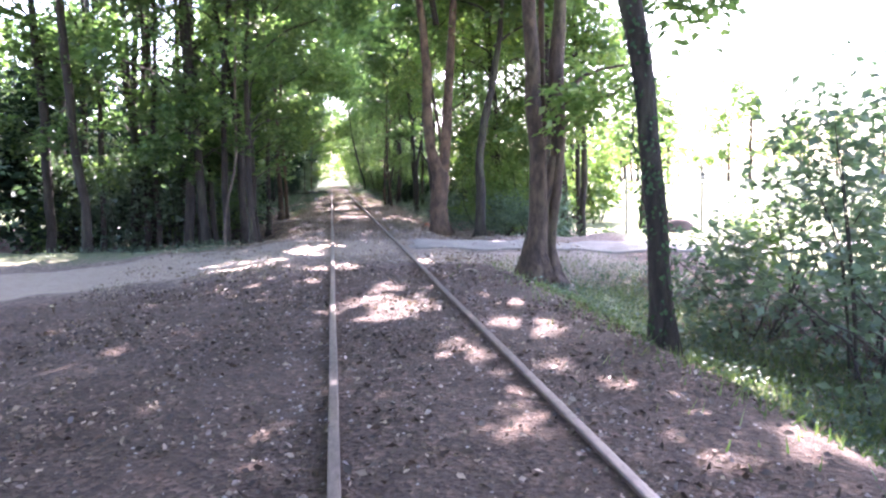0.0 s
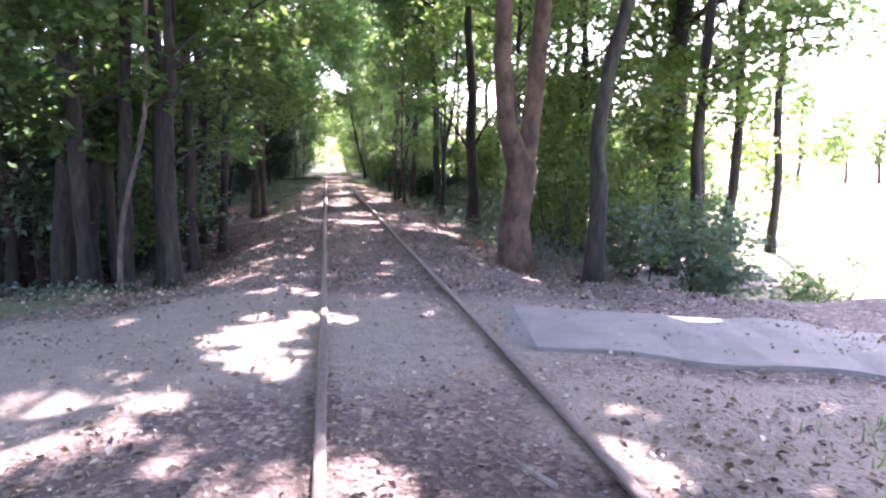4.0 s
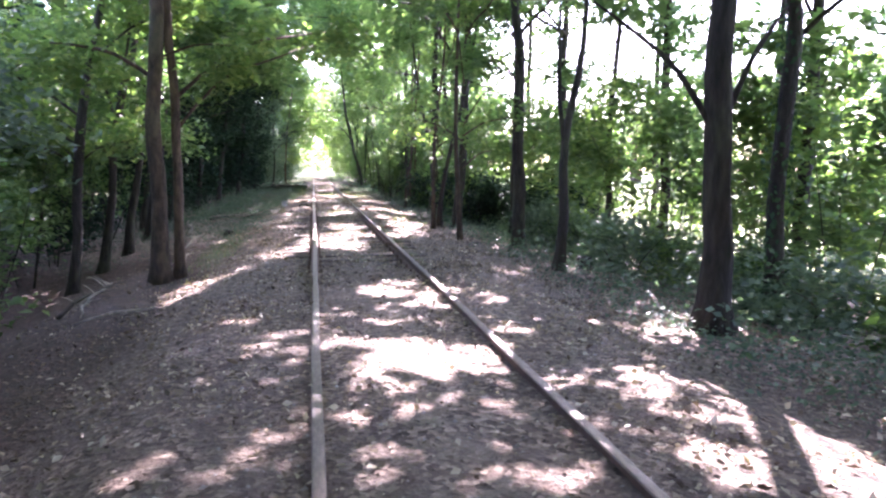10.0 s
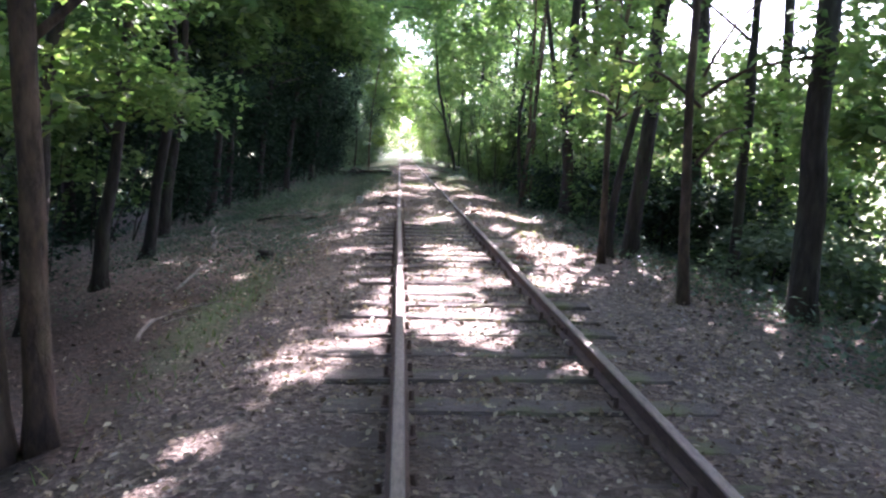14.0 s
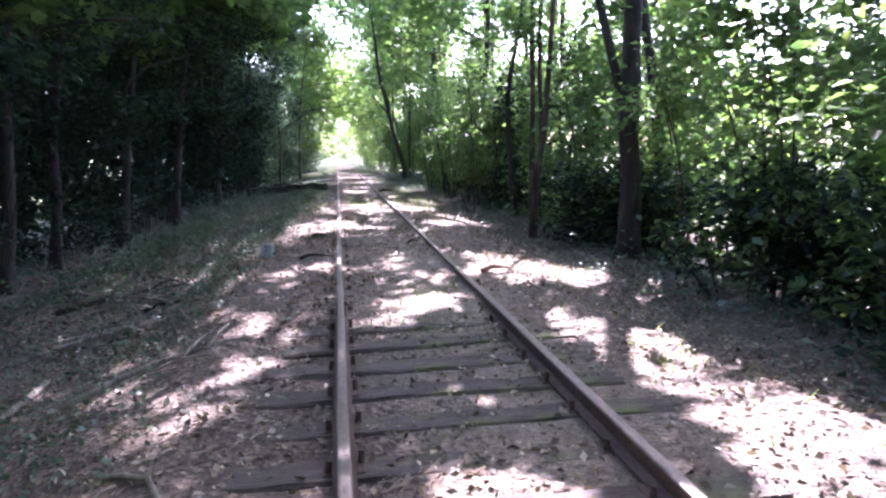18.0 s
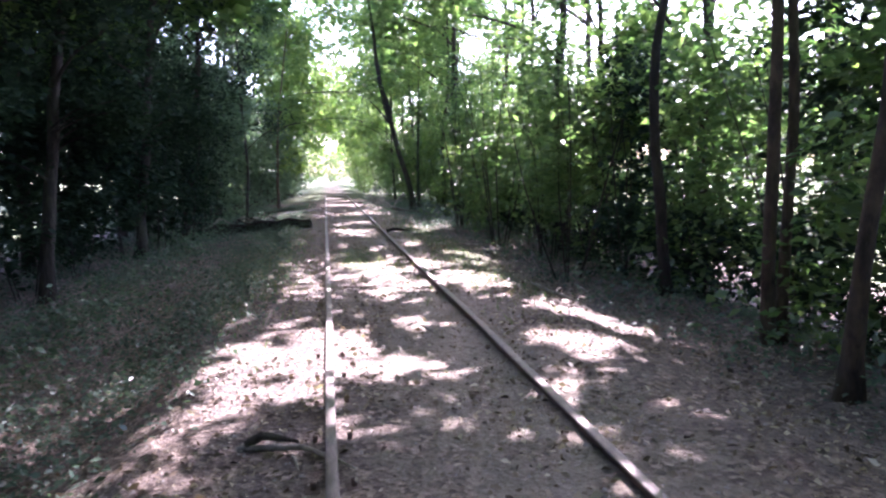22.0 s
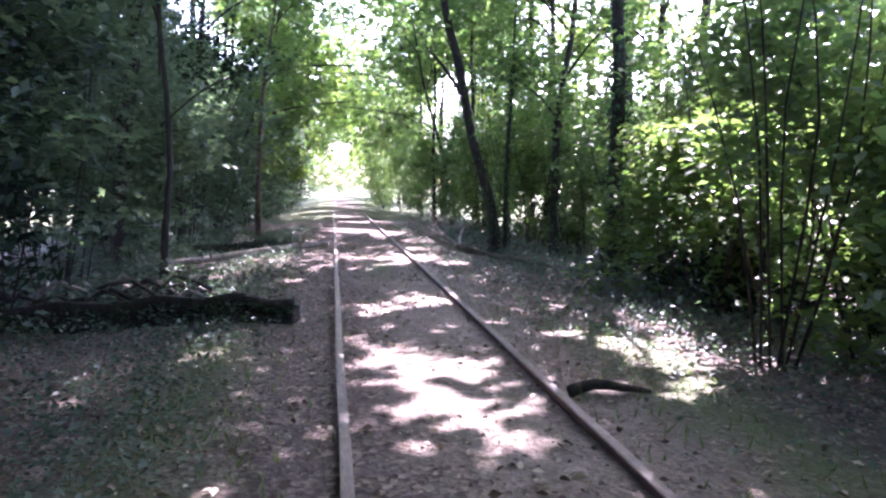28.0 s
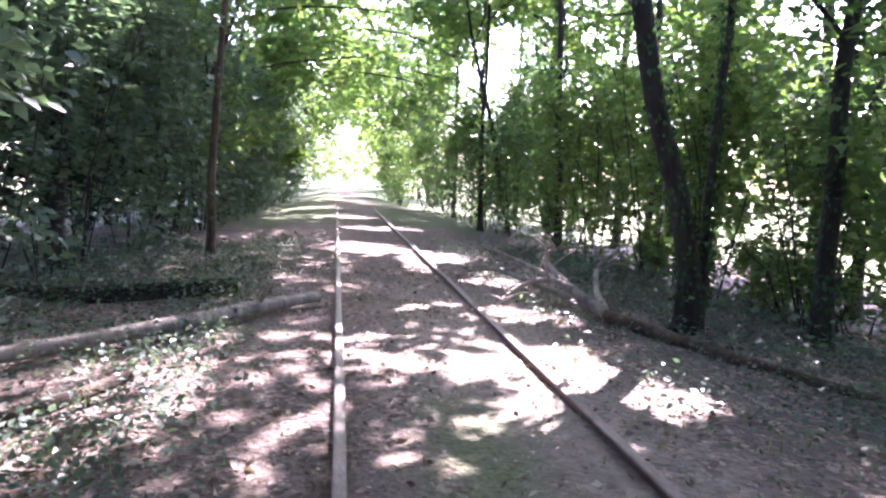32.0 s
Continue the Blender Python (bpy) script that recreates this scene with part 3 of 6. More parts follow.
# ---- stems ----
def tube(name, pts, radii, sides=10, rough=0.06, flare=0.0, seed=0, step=0.4):
    """A tapered stem along a bent line, with an uneven surface and, at its foot, a flare with roots."""
    rng = random.Random(seed)
    P = [Vector(p) for p in pts]
    fine, rad = [], []
    for k in range(len(P) - 1):
        a, b, c, d = P[max(k - 1, 0)], P[k], P[k + 1], P[min(k + 2, len(P) - 1)]
        steps = max(2, int((c - b).length / step))
        for i in range(steps):
            t = i / steps
            fine.append(0.5 * ((2 * b) + (c - a) * t + (2 * a - 5 * b + 4 * c - d) * t * t + (3 * b - a - 3 * c + d) * t ** 3))
            rad.append(radii[k] * (1 - t) + radii[k + 1] * t)
    fine.append(P[-1]), rad.append(radii[-1])
    ph = [rng.uniform(0, 6.28) for _ in range(4)]
    if flare:
        fine = [p + Vector((math.sin(1.9 * p.z + ph[0]) + 0.5 * math.sin(4.3 * p.z + ph[1]), math.sin(1.6 * p.z + ph[2]), 0)) * r * 0.22 * min(1, max(0, p.z - fine[0].z)) for p, r in zip(fine, rad)]
    verts, faces = [], []
    for k, (p, r) in enumerate(zip(fine, rad)):
        q = fine[min(k + 1, len(fine) - 1)] - fine[max(k - 1, 0)]
        q.normalize()
        u = q.cross(Vector((0.3, 1, 0.1))).normalized()
        w = q.cross(u)
        foot = max(0.0, 1 - (p.z - fine[0].z) / 0.75) if flare else 0
        for i in range(sides):
            a = 2 * math.pi * i / sides
            n = rough * (math.sin(3 * a + ph[0] + p.z * 1.3) + 0.7 * math.sin(5 * a + ph[1] - p.z * 2.1) + 0.6 * math.sin(2 * a + ph[2] + p.z * 3.7))
            f = 1 + n + flare * foot ** 2 * (0.75 + 0.6 * math.sin(4 * a + ph[3]) + 0.3 * math.sin(7 * a + ph[1]))
            verts.append(p + (u * math.cos(a) + w * math.sin(a)) * r * max(f, 0.5))
    for k in range(len(fine) - 1):
        for i in range(sides):
            j = (i + 1) % sides
            faces.append((k * sides + i, k * sides + j, (k + 1) * sides + j, (k + 1) * sides + i))
    faces += [tuple(range(sides))[::-1], tuple((len(fine) - 1) * sides + i for i in range(sides))]
    return grid_mesh(name, verts, faces, True)


def limb(tree, start, end, r0, r1, sag=0.25, mat=None, seed=0, name="limb"):
    a, b = Vector(start), Vector(end)
    rng = random.Random(seed)
    mid1 = a.lerp(b, 0.35) + Vector((rng.uniform(-0.12, 0.12), rng.uniform(-0.12, 0.12), sag)) * (b - a).length * 0.4
    mid2 = a.lerp(b, 0.7) + Vector((rng.uniform(-0.15, 0.15), rng.uniform(-0.15, 0.15), sag * 0.6)) * (b - a).length * 0.4
    return part_mesh(name, tube(name, (a, mid1, mid2, b), (r0, r0 * 0.8, (r0 + r1) / 2, r1), 6, 0.08, 0, seed, 0.9), mat or BARK, tree)


def ivy_coat(tree, pts, radii, n, z0, z1, size=0.075, thick=0.09):
    """Ivy leaves clinging to a stem."""
    P, R = np.array(pts, float), np.array(radii, float)
    t = RNG.uniform(0, 1, n)
    k = np.interp(t, np.linspace(0, 1, len(P)), np.arange(len(P)))
    c = np.stack([np.interp(k, np.arange(len(P)), P[:, j]) for j in range(3)], 1)
    r = np.interp(k, np.arange(len(P)), R)
    ok = (c[:, 2] > z0) & (c[:, 2] < z1)
    c, r = c[ok], r[ok]
    a = RNG.uniform(0, 2 * np.pi, len(c))
    out = np.stack([np.cos(a), np.sin(a), np.zeros(len(c))], 1)
    c = c + out * (r + RNG.uniform(0.0, thick, len(c)) * (0.6 + 0.6 * np.sin(c[:, 2] * 3 + a)))[:, None]
    al = RNG.normal(0, 0.5, (len(c), 3)) + (0, 0, -0.8)
    me = leaf_mesh("ivy", c, size * RNG.uniform(0.7, 1.3, len(c)), al, out + RNG.normal(0, 0.35, (len(c), 3)))
    return part_mesh("ivy", me, IVY, tree, "dark glossy ivy climbing the stem")


def make_tree(x, y, stems, label, mat=None, crown=(), leaf=LEAF, leaf_size=0.15, limbs=(), flare=0.5, sides=12, hollow=-0.55, name="tree", group="trees along the track", ivy=None, per=11, spread=0.45):
    """stems: lists of (dx, dy, z, r) from the foot up, beside the tree's foot; crown: lobes (dx, dy, z, rx, ry, rz, sprays)."""
    z0 = gz(x, y)
    t = thing(name, (0, 0, 0), label, "tree", group)
    mat = mat or BARK
    for k, st in enumerate(stems):
        pts = [(x + a, y + b, (z0 - 0.12 if i == 0 and c <= 0.05 else c)) for i, (a, b, c, r) in enumerate(st)]
        rad = [r for a, b, c, r in st]
        part_mesh("trunk" if k == 0 else "stem", tube("trunk", pts, rad, sides, 0.06, flare if st[0][2] <= 0.05 else 0, int(x * 31 + y * 7) + k), mat, t)
        if ivy:
            ivy_coat(t, pts, rad, *ivy)
    for k, (a, b, r0, r1) in enumerate(limbs):
        limb(t, (x + a[0], y + a[1], a[2]), (x + b[0], y + b[1], b[2]), r0, r1, 0.25, mat, int(x * 13 + y * 3) + k)
    pts = [blob(x + a, y + b, c, rx, ry, rz, n, 0.55, hollow) for a, b, c, rx, ry, rz, n in crown]
    if pts:
        leaves("crown", np.concatenate(pts), leaf_size, leaf, t, per, spread)
    return t


def high_crown(t, x, y, lobes, leaf=LEAF):
    """More limbs and leaf lobes high up in a tree that stands already."""
    top = max(l[2] for l in lobes)
    part_mesh("stem", tube("stem", ((x, y, 6.0), (x - 0.2, y + 0.3, 9.0), (x + 0.2, y + 0.5, top)), (0.1, 0.08, 0.03), 7, 0.06, 0, 3, 0.9), BARK_DARK, t)
    for k, (ex, ey, ez, rx, ry, rz, n) in enumerate(lobes):
        limb(t, (x, y + 0.3, ez - 1.6), (ex, ey, ez - 0.2), 0.05, 0.02, 0.25, BARK_DARK, k)
    leaves("crown", np.concatenate([blob(*l, 0.55, -0.2) for l in lobes]), 0.42, leaf, t, 10, 0.7)


def tall_tree(x, y, h, r, lean=(0.0, 0.0), crown_at=5.0, width=2.6, n=420, mat=None, leaf=LEAF, size=0.24, label="", low=0, ivy=None, flare=0.5, seed=0):
    """A forest tree: one bent trunk, a few limbs, a crown of several lobes and some low sprays."""
    rng = random.Random(int(x * 100 + y * 10) + seed)
    b = [rng.uniform(-0.2, 0.2) for _ in range(4)]
    z0 = gz(x, y)
    lx, ly = lean
    st = [(0, 0, 0.0, r * 1.12), (lx * 0.1 + b[0] * 0.4, ly * 0.1, z0 + 0.9, r * 0.95), (lx * 0.35 + b[0], ly * 0.35 + b[1], h * 0.3, r * 0.82),
          (lx * 0.7 + b[2], ly * 0.7 + b[3], h * 0.62, r * 0.55), (lx, ly, h, r * 0.12)]
    limbs, crown = [], []
    for k in range(5):
        z = crown_at + (h - crown_at) * (k + 0.3) / 5.4
        f = z / h
        ang = rng.uniform(0, 6.28)
        reach = width * rng.uniform(0.45, 0.95) * (1.1 - 0.5 * k / 5)
        a = (lx * f, ly * f, z - 0.5)
        e = (lx * f + math.cos(ang) * reach, ly * f + math.sin(ang) * reach, z + rng.uniform(0.2, 0.9))
        limbs.append((a, e, r * 0.32, 0.02))
        crown.append((e[0] * 0.9, e[1] * 0.9, e[2] + 0.2, width * 0.55, width * 0.55, width * 0.38, n // 5))
    for k in range(low):
        ang, z = rng.uniform(0, 6.28), rng.uniform(1.6, crown_at)
        f = z / h
        e = (lx * f + math.cos(ang) * 1.2, ly * f + math.sin(ang) * 1.2, z + 0.2)
        limbs.append(((lx * f, ly * f, z - 0.25), e, 0.022, 0.006))
        crown.append((e[0], e[1], e[2], 0.7, 0.7, 0.35, 26))
    return make_tree(x, y, [st], label or "slender broadleaf forest tree with a leafy crown beside the track", mat, crown, leaf, size, limbs, flare, 9, ivy=ivy)


def bush(x, y, h, w, d, n, leaf=LEAF, size=0.13, stems=5, label="", mat=None, z_low=0.25, name="shrub", per=11, spread=0.4, group="shrubs along the track", over=None):
    """Many thin stems that fan out from one foot, and foliage in layers."""
    rng = random.Random(int(x * 57 + y * 91))
    t = thing(name, (0, 0, 0), label or "dense leafy shrub with thin stems beside the track", "shrub", group)
    z0 = gz(x, y)
    for k in range(stems):
        a = rng.uniform(0, 6.28)
        rr = rng.uniform(0.45, 1.15)
        top = (x + math.cos(a) * w * rr, y + math.sin(a) * d * rr, z0 + h * rng.uniform(0.6, 0.95))
        foot = (x + math.cos(a) * 0.16, y + math.sin(a) * 0.16, z0 - 0.1)
        mid = (foot[0] * 0.55 + top[0] * 0.45 + rng.uniform(-0.25, 0.25), foot[1] * 0.55 + top[1] * 0.45 + rng.uniform(-0.2, 0.2), z0 + h * rng.uniform(0.3, 0.5))
        part_mesh("stem", tube("stem", (foot, mid, top), (rng.uniform(0.011, 0.02), 0.011, 0.004), 4, 0.05, 0, k, 0.7), mat or BARK, t)
    lobes = []
    m = 6
    for k in range(m):
        a = rng.uniform(0, 6.28)
        rr = rng.uniform(0.1, 0.62)
        z = z0 + z_low + (h - z_low) * (0.12 + 0.8 * (k + 0.5) / m)
        lobes.append(blob(x + math.cos(a) * w * rr, y + math.sin(a) * d * rr, z, w * 0.62, d * 0.62, h / m * 1.15, n // m, 0.4))
    leaves("foliage", np.concatenate(lobes), size * 1.07, leaf, t, per - 2, spread)
    return t

# ---- openings between the crowns ----
# each opening is named by the place on the ground that its sunlight reaches: x, y and the two half-widths
for spot in (
        (2.3, 3.8, 0.53, 0.55), (1.4, 3.8, 0.19, 0.22), (0.5, 4.3, 0.18, 0.19), (0.2, 4.4, 0.18, 0.23), (1.3, 5.0, 0.24, 0.23),
        (0.6, 5.1, 0.14, 0.26), (1.1, 5.5, 0.26, 0.28), (0.6, 5.6, 0.17, 0.21), (1.2, 6.0, 0.30, 0.43), (3.2, 6.0, 0.65, 0.56),
        (0.0, 6.2, 0.26, 0.17), (0.5, 6.3, 0.21, 0.53), (1.4, 7.0, 0.46, 0.65), (1.0, 7.3, 0.23, 0.41), (-0.4, 7.9, 0.37, 0.33),
        (1.4, 8.3, 0.29, 0.22), (-0.8, 8.4, 0.18, 0.23), (0.6, 8.5, 0.15, 0.24), (-0.0, 8.6, 0.72, 0.99), (1.4, 8.9, 0.26, 0.24)):
    gap(*spot)
for spot in (
        (-0.3, 9.3, 0.28, 0.39), (-1.6, 9.5, 0.19, 0.21), (0.0, 10.0, 0.28, 0.50), (-1.2, 11.0, 0.26, 0.41), (-0.4, 12.4, 0.34, 0.53),
        (-0.9, 12.4, 0.27, 0.41), (1.0, 12.6, 0.23, 0.36), (-0.4, 12.7, 0.23, 0.23), (-0.9, 12.8, 0.26, 0.24), (-1.5, 13.1, 0.19, 0.17),
        (-0.6, 13.1, 0.19, 0.18), (1.2, 13.4, 0.17, 0.21), (-2.4, 13.4, 0.16, 0.24), (-1.9, 13.4, 0.21, 0.21), (-1.8, 13.9, 0.26, 0.31),
        (-2.4, 14.2, 0.22, 0.18), (-1.1, 14.5, 0.25, 0.42), (-1.4, 15.6, 0.53, 0.96), (1.5, 15.8, 0.20, 0.23), (3.2, 15.8, 0.33, 0.41)):
    gap(*spot)
for spot in (
        (0.5, 16.0, 0.23, 0.29), (-0.6, 16.3, 0.29, 0.49), (-0.9, 16.4, 0.41, 0.41), (0.3, 16.5, 0.30, 0.41), (-0.1, 17.3, 0.39, 0.38),
        (-0.9, 17.7, 0.26, 0.38), (2.5, 19.5, 0.42, 0.34), (1.9, 20.2, 0.27, 0.21), (1.9, 21.0, 0.29, 0.27), (3.0, 22.6, 0.19, 0.65),
        (-2.1, 23.4, 0.22, 0.42), (-1.9, 23.9, 0.16, 0.27), (2.2, 25.2, 0.36, 0.47), (1.7, 25.3, 0.16, 0.32), (0.3, 25.5, 0.15, 0.25),
        (1.3, 25.6, 0.31, 0.49), (-1.1, 26.1, 0.18, 0.34), (2.3, 26.1, 0.48, 0.83), (1.6, 26.8, 0.31, 0.51), (-0.2, 27.3, 0.36, 0.63)):
    gap(*spot)
for spot in (
        (0.3, 27.6, 0.37, 0.42), (0.7, 27.9, 0.22, 0.30), (0.2, 28.2, 0.21, 0.21), (-0.2, 28.2, 0.25, 0.24), (-1.1, 28.5, 0.21, 0.23),
        (1.1, 28.6, 0.20, 0.30), (0.6, 30.0, 0.25, 0.37), (1.4, 30.0, 0.13, 0.31), (1.0, 30.7, 0.21, 0.32), (0.3, 30.8, 0.55, 0.86),
        (-2.1, 32.0, 0.13, 0.11), (-2.6, 32.2, 0.21, 0.36), (-2.3, 32.4, 0.28, 0.37), (-2.6, 32.6, 0.15, 0.24), (-2.5, 32.9, 0.23, 0.21),
        (-2.1, 33.0, 0.33, 0.44), (2.3, 33.0, 0.26, 0.23), (-2.7, 33.2, 0.32, 0.52), (-1.8, 33.3, 0.14, 0.11), (-1.8, 33.8, 0.24, 0.34)):
    gap(*spot)
for spot in (
        (-1.5, 34.6, 0.19, 0.18), (1.2, 34.9, 0.20, 0.23), (0.6, 35.0, 0.32, 0.34), (-1.4, 35.1, 0.50, 0.49), (-1.1, 35.8, 0.37, 0.42),
        (0.0, 36.4, 0.44, 1.16), (-0.5, 36.4, 0.34, 0.28), (-0.9, 36.4, 0.23, 0.25), (1.3, 36.5, 0.22, 0.29), (0.3, 36.6, 0.18, 0.25),
        (0.4, 37.0, 0.20, 0.30), (-0.8, 37.0, 0.46, 1.10), (-0.2, 37.7, 0.70, 1.36), (1.5, 37.9, 0.27, 0.36), (-1.0, 38.2, 0.23, 0.37),
        (0.5, 38.5, 0.39, 0.54), (1.2, 38.5, 0.30, 0.69), (2.0, 38.7, 0.22, 0.27), (0.4, 39.1, 0.27, 0.43), (1.6, 39.7, 0.43, 1.10)):
    gap(*spot)
for spot in (
        (1.5, 40.3, 0.20, 0.21), (0.1, 40.4, 0.57, 1.36), (0.6, 40.5, 0.32, 0.60), (1.8, 41.1, 0.70, 1.36), (-1.2, 41.2, 0.26, 0.18),
        (2.0, 41.8, 0.69, 1.36), (-1.6, 42.6, 0.30, 0.29), (0.2, 42.7, 0.34, 0.19), (1.7, 43.5, 0.63, 1.08), (1.2, 43.7, 0.28, 0.21),
        (1.4, 44.4, 0.23, 0.15), (-0.2, 44.5, 0.30, 0.12), (-1.2, 44.7, 0.23, 0.19), (1.4, 44.7, 0.21, 0.19), (-1.1, 44.8, 0.31, 0.31),
        (-0.2, 44.9, 0.51, 0.32), (0.1, 45.2, 0.60, 0.44), (1.4, 46.1, 0.24, 0.40), (0.3, 46.5, 0.41, 0.34), (1.1, 46.7, 0.22, 0.20)):
    gap(*spot)
for spot in (
        (2.4, 46.8, 1.14, 1.36), (0.4, 46.8, 0.30, 0.20), (1.2, 46.9, 0.32, 0.55), (-0.3, 47.3, 0.23, 0.44), (1.2, 47.6, 0.36, 0.37),
        (1.4, 47.8, 0.32, 0.26), (0.1, 47.8, 0.24, 0.35), (-0.9, 47.9, 0.22, 0.24), (1.1, 48.1, 0.32, 0.24), (0.2, 48.4, 0.16, 0.28),
        (1.0, 48.5, 0.26, 0.42), (0.9, 51.6, 0.18, 0.22), (-1.6, 51.7, 0.23, 0.25), (-1.4, 52.1, 0.25, 0.23), (-1.1, 52.5, 0.43, 0.52),
        (-0.2, 52.6, 0.22, 0.49), (1.7, 52.6, 0.52, 0.40), (-0.4, 52.8, 0.25, 0.23), (1.6, 53.0, 0.52, 0.31), (-1.2, 53.1, 0.64, 0.75)):
    gap(*spot)
for spot in (
        (-0.5, 53.1, 0.37, 0.44), (1.4, 53.3, 0.21, 0.20), (-0.5, 53.6, 0.22, 0.32), (-0.8, 53.9, 0.19, 0.19), (0.3, 54.0, 0.40, 0.25),
        (2.5, 54.1, 0.54, 0.62), (2.0, 54.2, 0.39, 0.39), (-0.0, 54.2, 0.19, 0.23), (1.8, 54.5, 0.26, 0.24), (2.2, 55.0, 0.58, 0.63),
        (1.4, 55.3, 0.25, 0.26), (-1.0, 56.0, 0.26, 0.43), (0.2, 56.4, 0.57, 0.96), (0.6, 56.5, 0.21, 0.23), (-1.0, 56.6, 0.21, 0.26),
        (1.3, 56.7, 0.61, 0.97), (0.2, 57.1, 0.52, 0.66), (0.3, 57.9, 0.16, 0.17), (1.8, 57.9, 0.18, 0.17), (-0.0, 58.0, 0.36, 0.57)):
    gap(*spot)
for spot in (
        (1.0, 58.4, 0.50, 0.86), (0.0, 58.5, 0.21, 0.34), (1.9, 58.6, 0.22, 0.19), (0.1, 59.1, 0.20, 0.22), (-0.2, 59.2, 0.16, 0.18),
        (1.1, 59.2, 0.20, 0.26), (2.2, 59.3, 0.25, 0.21), (1.0, 59.6, 0.15, 0.20), (0.4, 59.6, 0.18, 0.25), (1.6, 59.6, 0.22, 0.17),
        (2.0, 60.0, 0.58, 0.80), (0.5, 60.1, 0.16, 0.20), (0.3, 61.1, 0.22, 0.23), (0.5, 61.7, 0.20, 0.34), (1.2, 62.1, 0.35, 0.55),
        (0.0, 64.9, 0.47, 0.74), (1.9, 65.1, 0.23, 0.19), (-0.1, 65.3, 0.31, 0.19), (-0.3, 65.6, 0.46, 0.32), (0.5, 66.0, 0.25, 0.31)):
    gap(*spot)
for spot in (
        (0.0, 66.1, 0.36, 0.43), (2.0, 66.3, 0.35, 1.15), (0.3, 66.3, 0.22, 0.25), (-0.3, 66.4, 0.37, 0.42), (1.6, 67.2, 0.31, 0.26),
        (-0.3, 68.7, 0.35, 0.40), (0.6, 69.1, 0.20, 0.16), (0.4, 69.2, 0.32, 0.42), (0.3, 69.6, 0.23, 0.19), (-1.4, 71.3, 0.25, 0.21),
        (-0.3, 72.6, 0.23, 0.19), (0.6, 73.0, 0.19, 0.18), (0.5, 73.3, 0.27, 0.24), (1.4, 73.3, 0.26, 0.21), (0.3, 73.3, 0.43, 0.33),
        (0.5, 73.6, 0.17, 0.20), (1.2, 73.7, 0.41, 0.35), (1.6, 73.7, 0.36, 0.45), (0.3, 74.2, 0.34, 0.30), (0.7, 74.4, 0.71, 0.79)):
    gap(*spot)
for spot in (
        (-0.5, 74.4, 0.19, 0.24), (1.2, 74.5, 0.45, 0.73), (-0.1, 74.6, 0.29, 0.24), (-0.0, 75.3, 0.32, 0.23), (-1.2, 75.4, 0.25, 0.23),
        (1.7, 76.1, 0.34, 0.39), (1.3, 76.4, 0.64, 0.58), (0.3, 76.7, 0.38, 0.34), (1.5, 78.7, 0.54, 0.52), (-1.7, 78.8, 0.44, 0.37),
        (0.6, 80.4, 0.40, 0.94), (-0.1, 82.8, 0.85, 1.34)):
    gap(*spot)
gap(1.0, 81.5, 0.70, 1.03), gap(0.0, 82.9, 0.86, 1.03), gap(0.4, 88.0, 1.2, 0.9), gap(-0.3, 92.5, 1.0, 0.8)
gap(-2.0, 13.5, 0.35, 0.6), gap(-1.2, 12.6, 0.25, 0.3), gap(-2.7, 13.0, 0.35, 0.25), gap(-2.9, 14.2, 0.4, 0.25), gap(-1.8, 42.6, 0.3, 0.35), gap(-1.4, 43.6, 0.35, 0.4)
gap(-1.55, 41.3, 0.3, 0.35)
# light on the leaf walls beside the track
gap(-8.5, 17.5, 2.4, 2.2, 6.5), gap(-5.4, 17.5, 1.3, 1.6, 6.5), gap(-11.5, 18.5, 2.2, 2.4, 6.5), gap(4.2, 42.5, 0.9, 1.6, 5.5), gap(4.4, 46.5, 0.9, 1.8, 5.5), gap(4.3, 70.8, 0.6, 1.0, 4.5), gap(-5.2, 76.0, 0.6, 1.6, 6.5), gap(-6.2, 36.5, 1.2, 3.0, 6.5)
gap(3.2, 66.3, 0.9, 1.4), gap(3.0, 68.3, 0.6, 0.8)
gap(-8.5, 20.0, 1.6, 2.0), gap(-6.0, 19.5, 0.7, 0.8), gap(-11.0, 22.0, 1.5, 1.5), gap(-7.5, 16.5, 1.2, 1.0)
gap(6.0, 46.0, 1.1, 1.3), gap(6.5, 50.0, 0.7, 0.9)
gap(-2.3, 69.4, 0.35, 0.45), gap(-3.1, 71.0, 0.5, 0.5), gap(-1.8, 67.0, 0.3, 0.35), gap(-2.7, 72.8, 0.45, 0.4), gap(-2.0, 74.6, 0.3, 0.5)

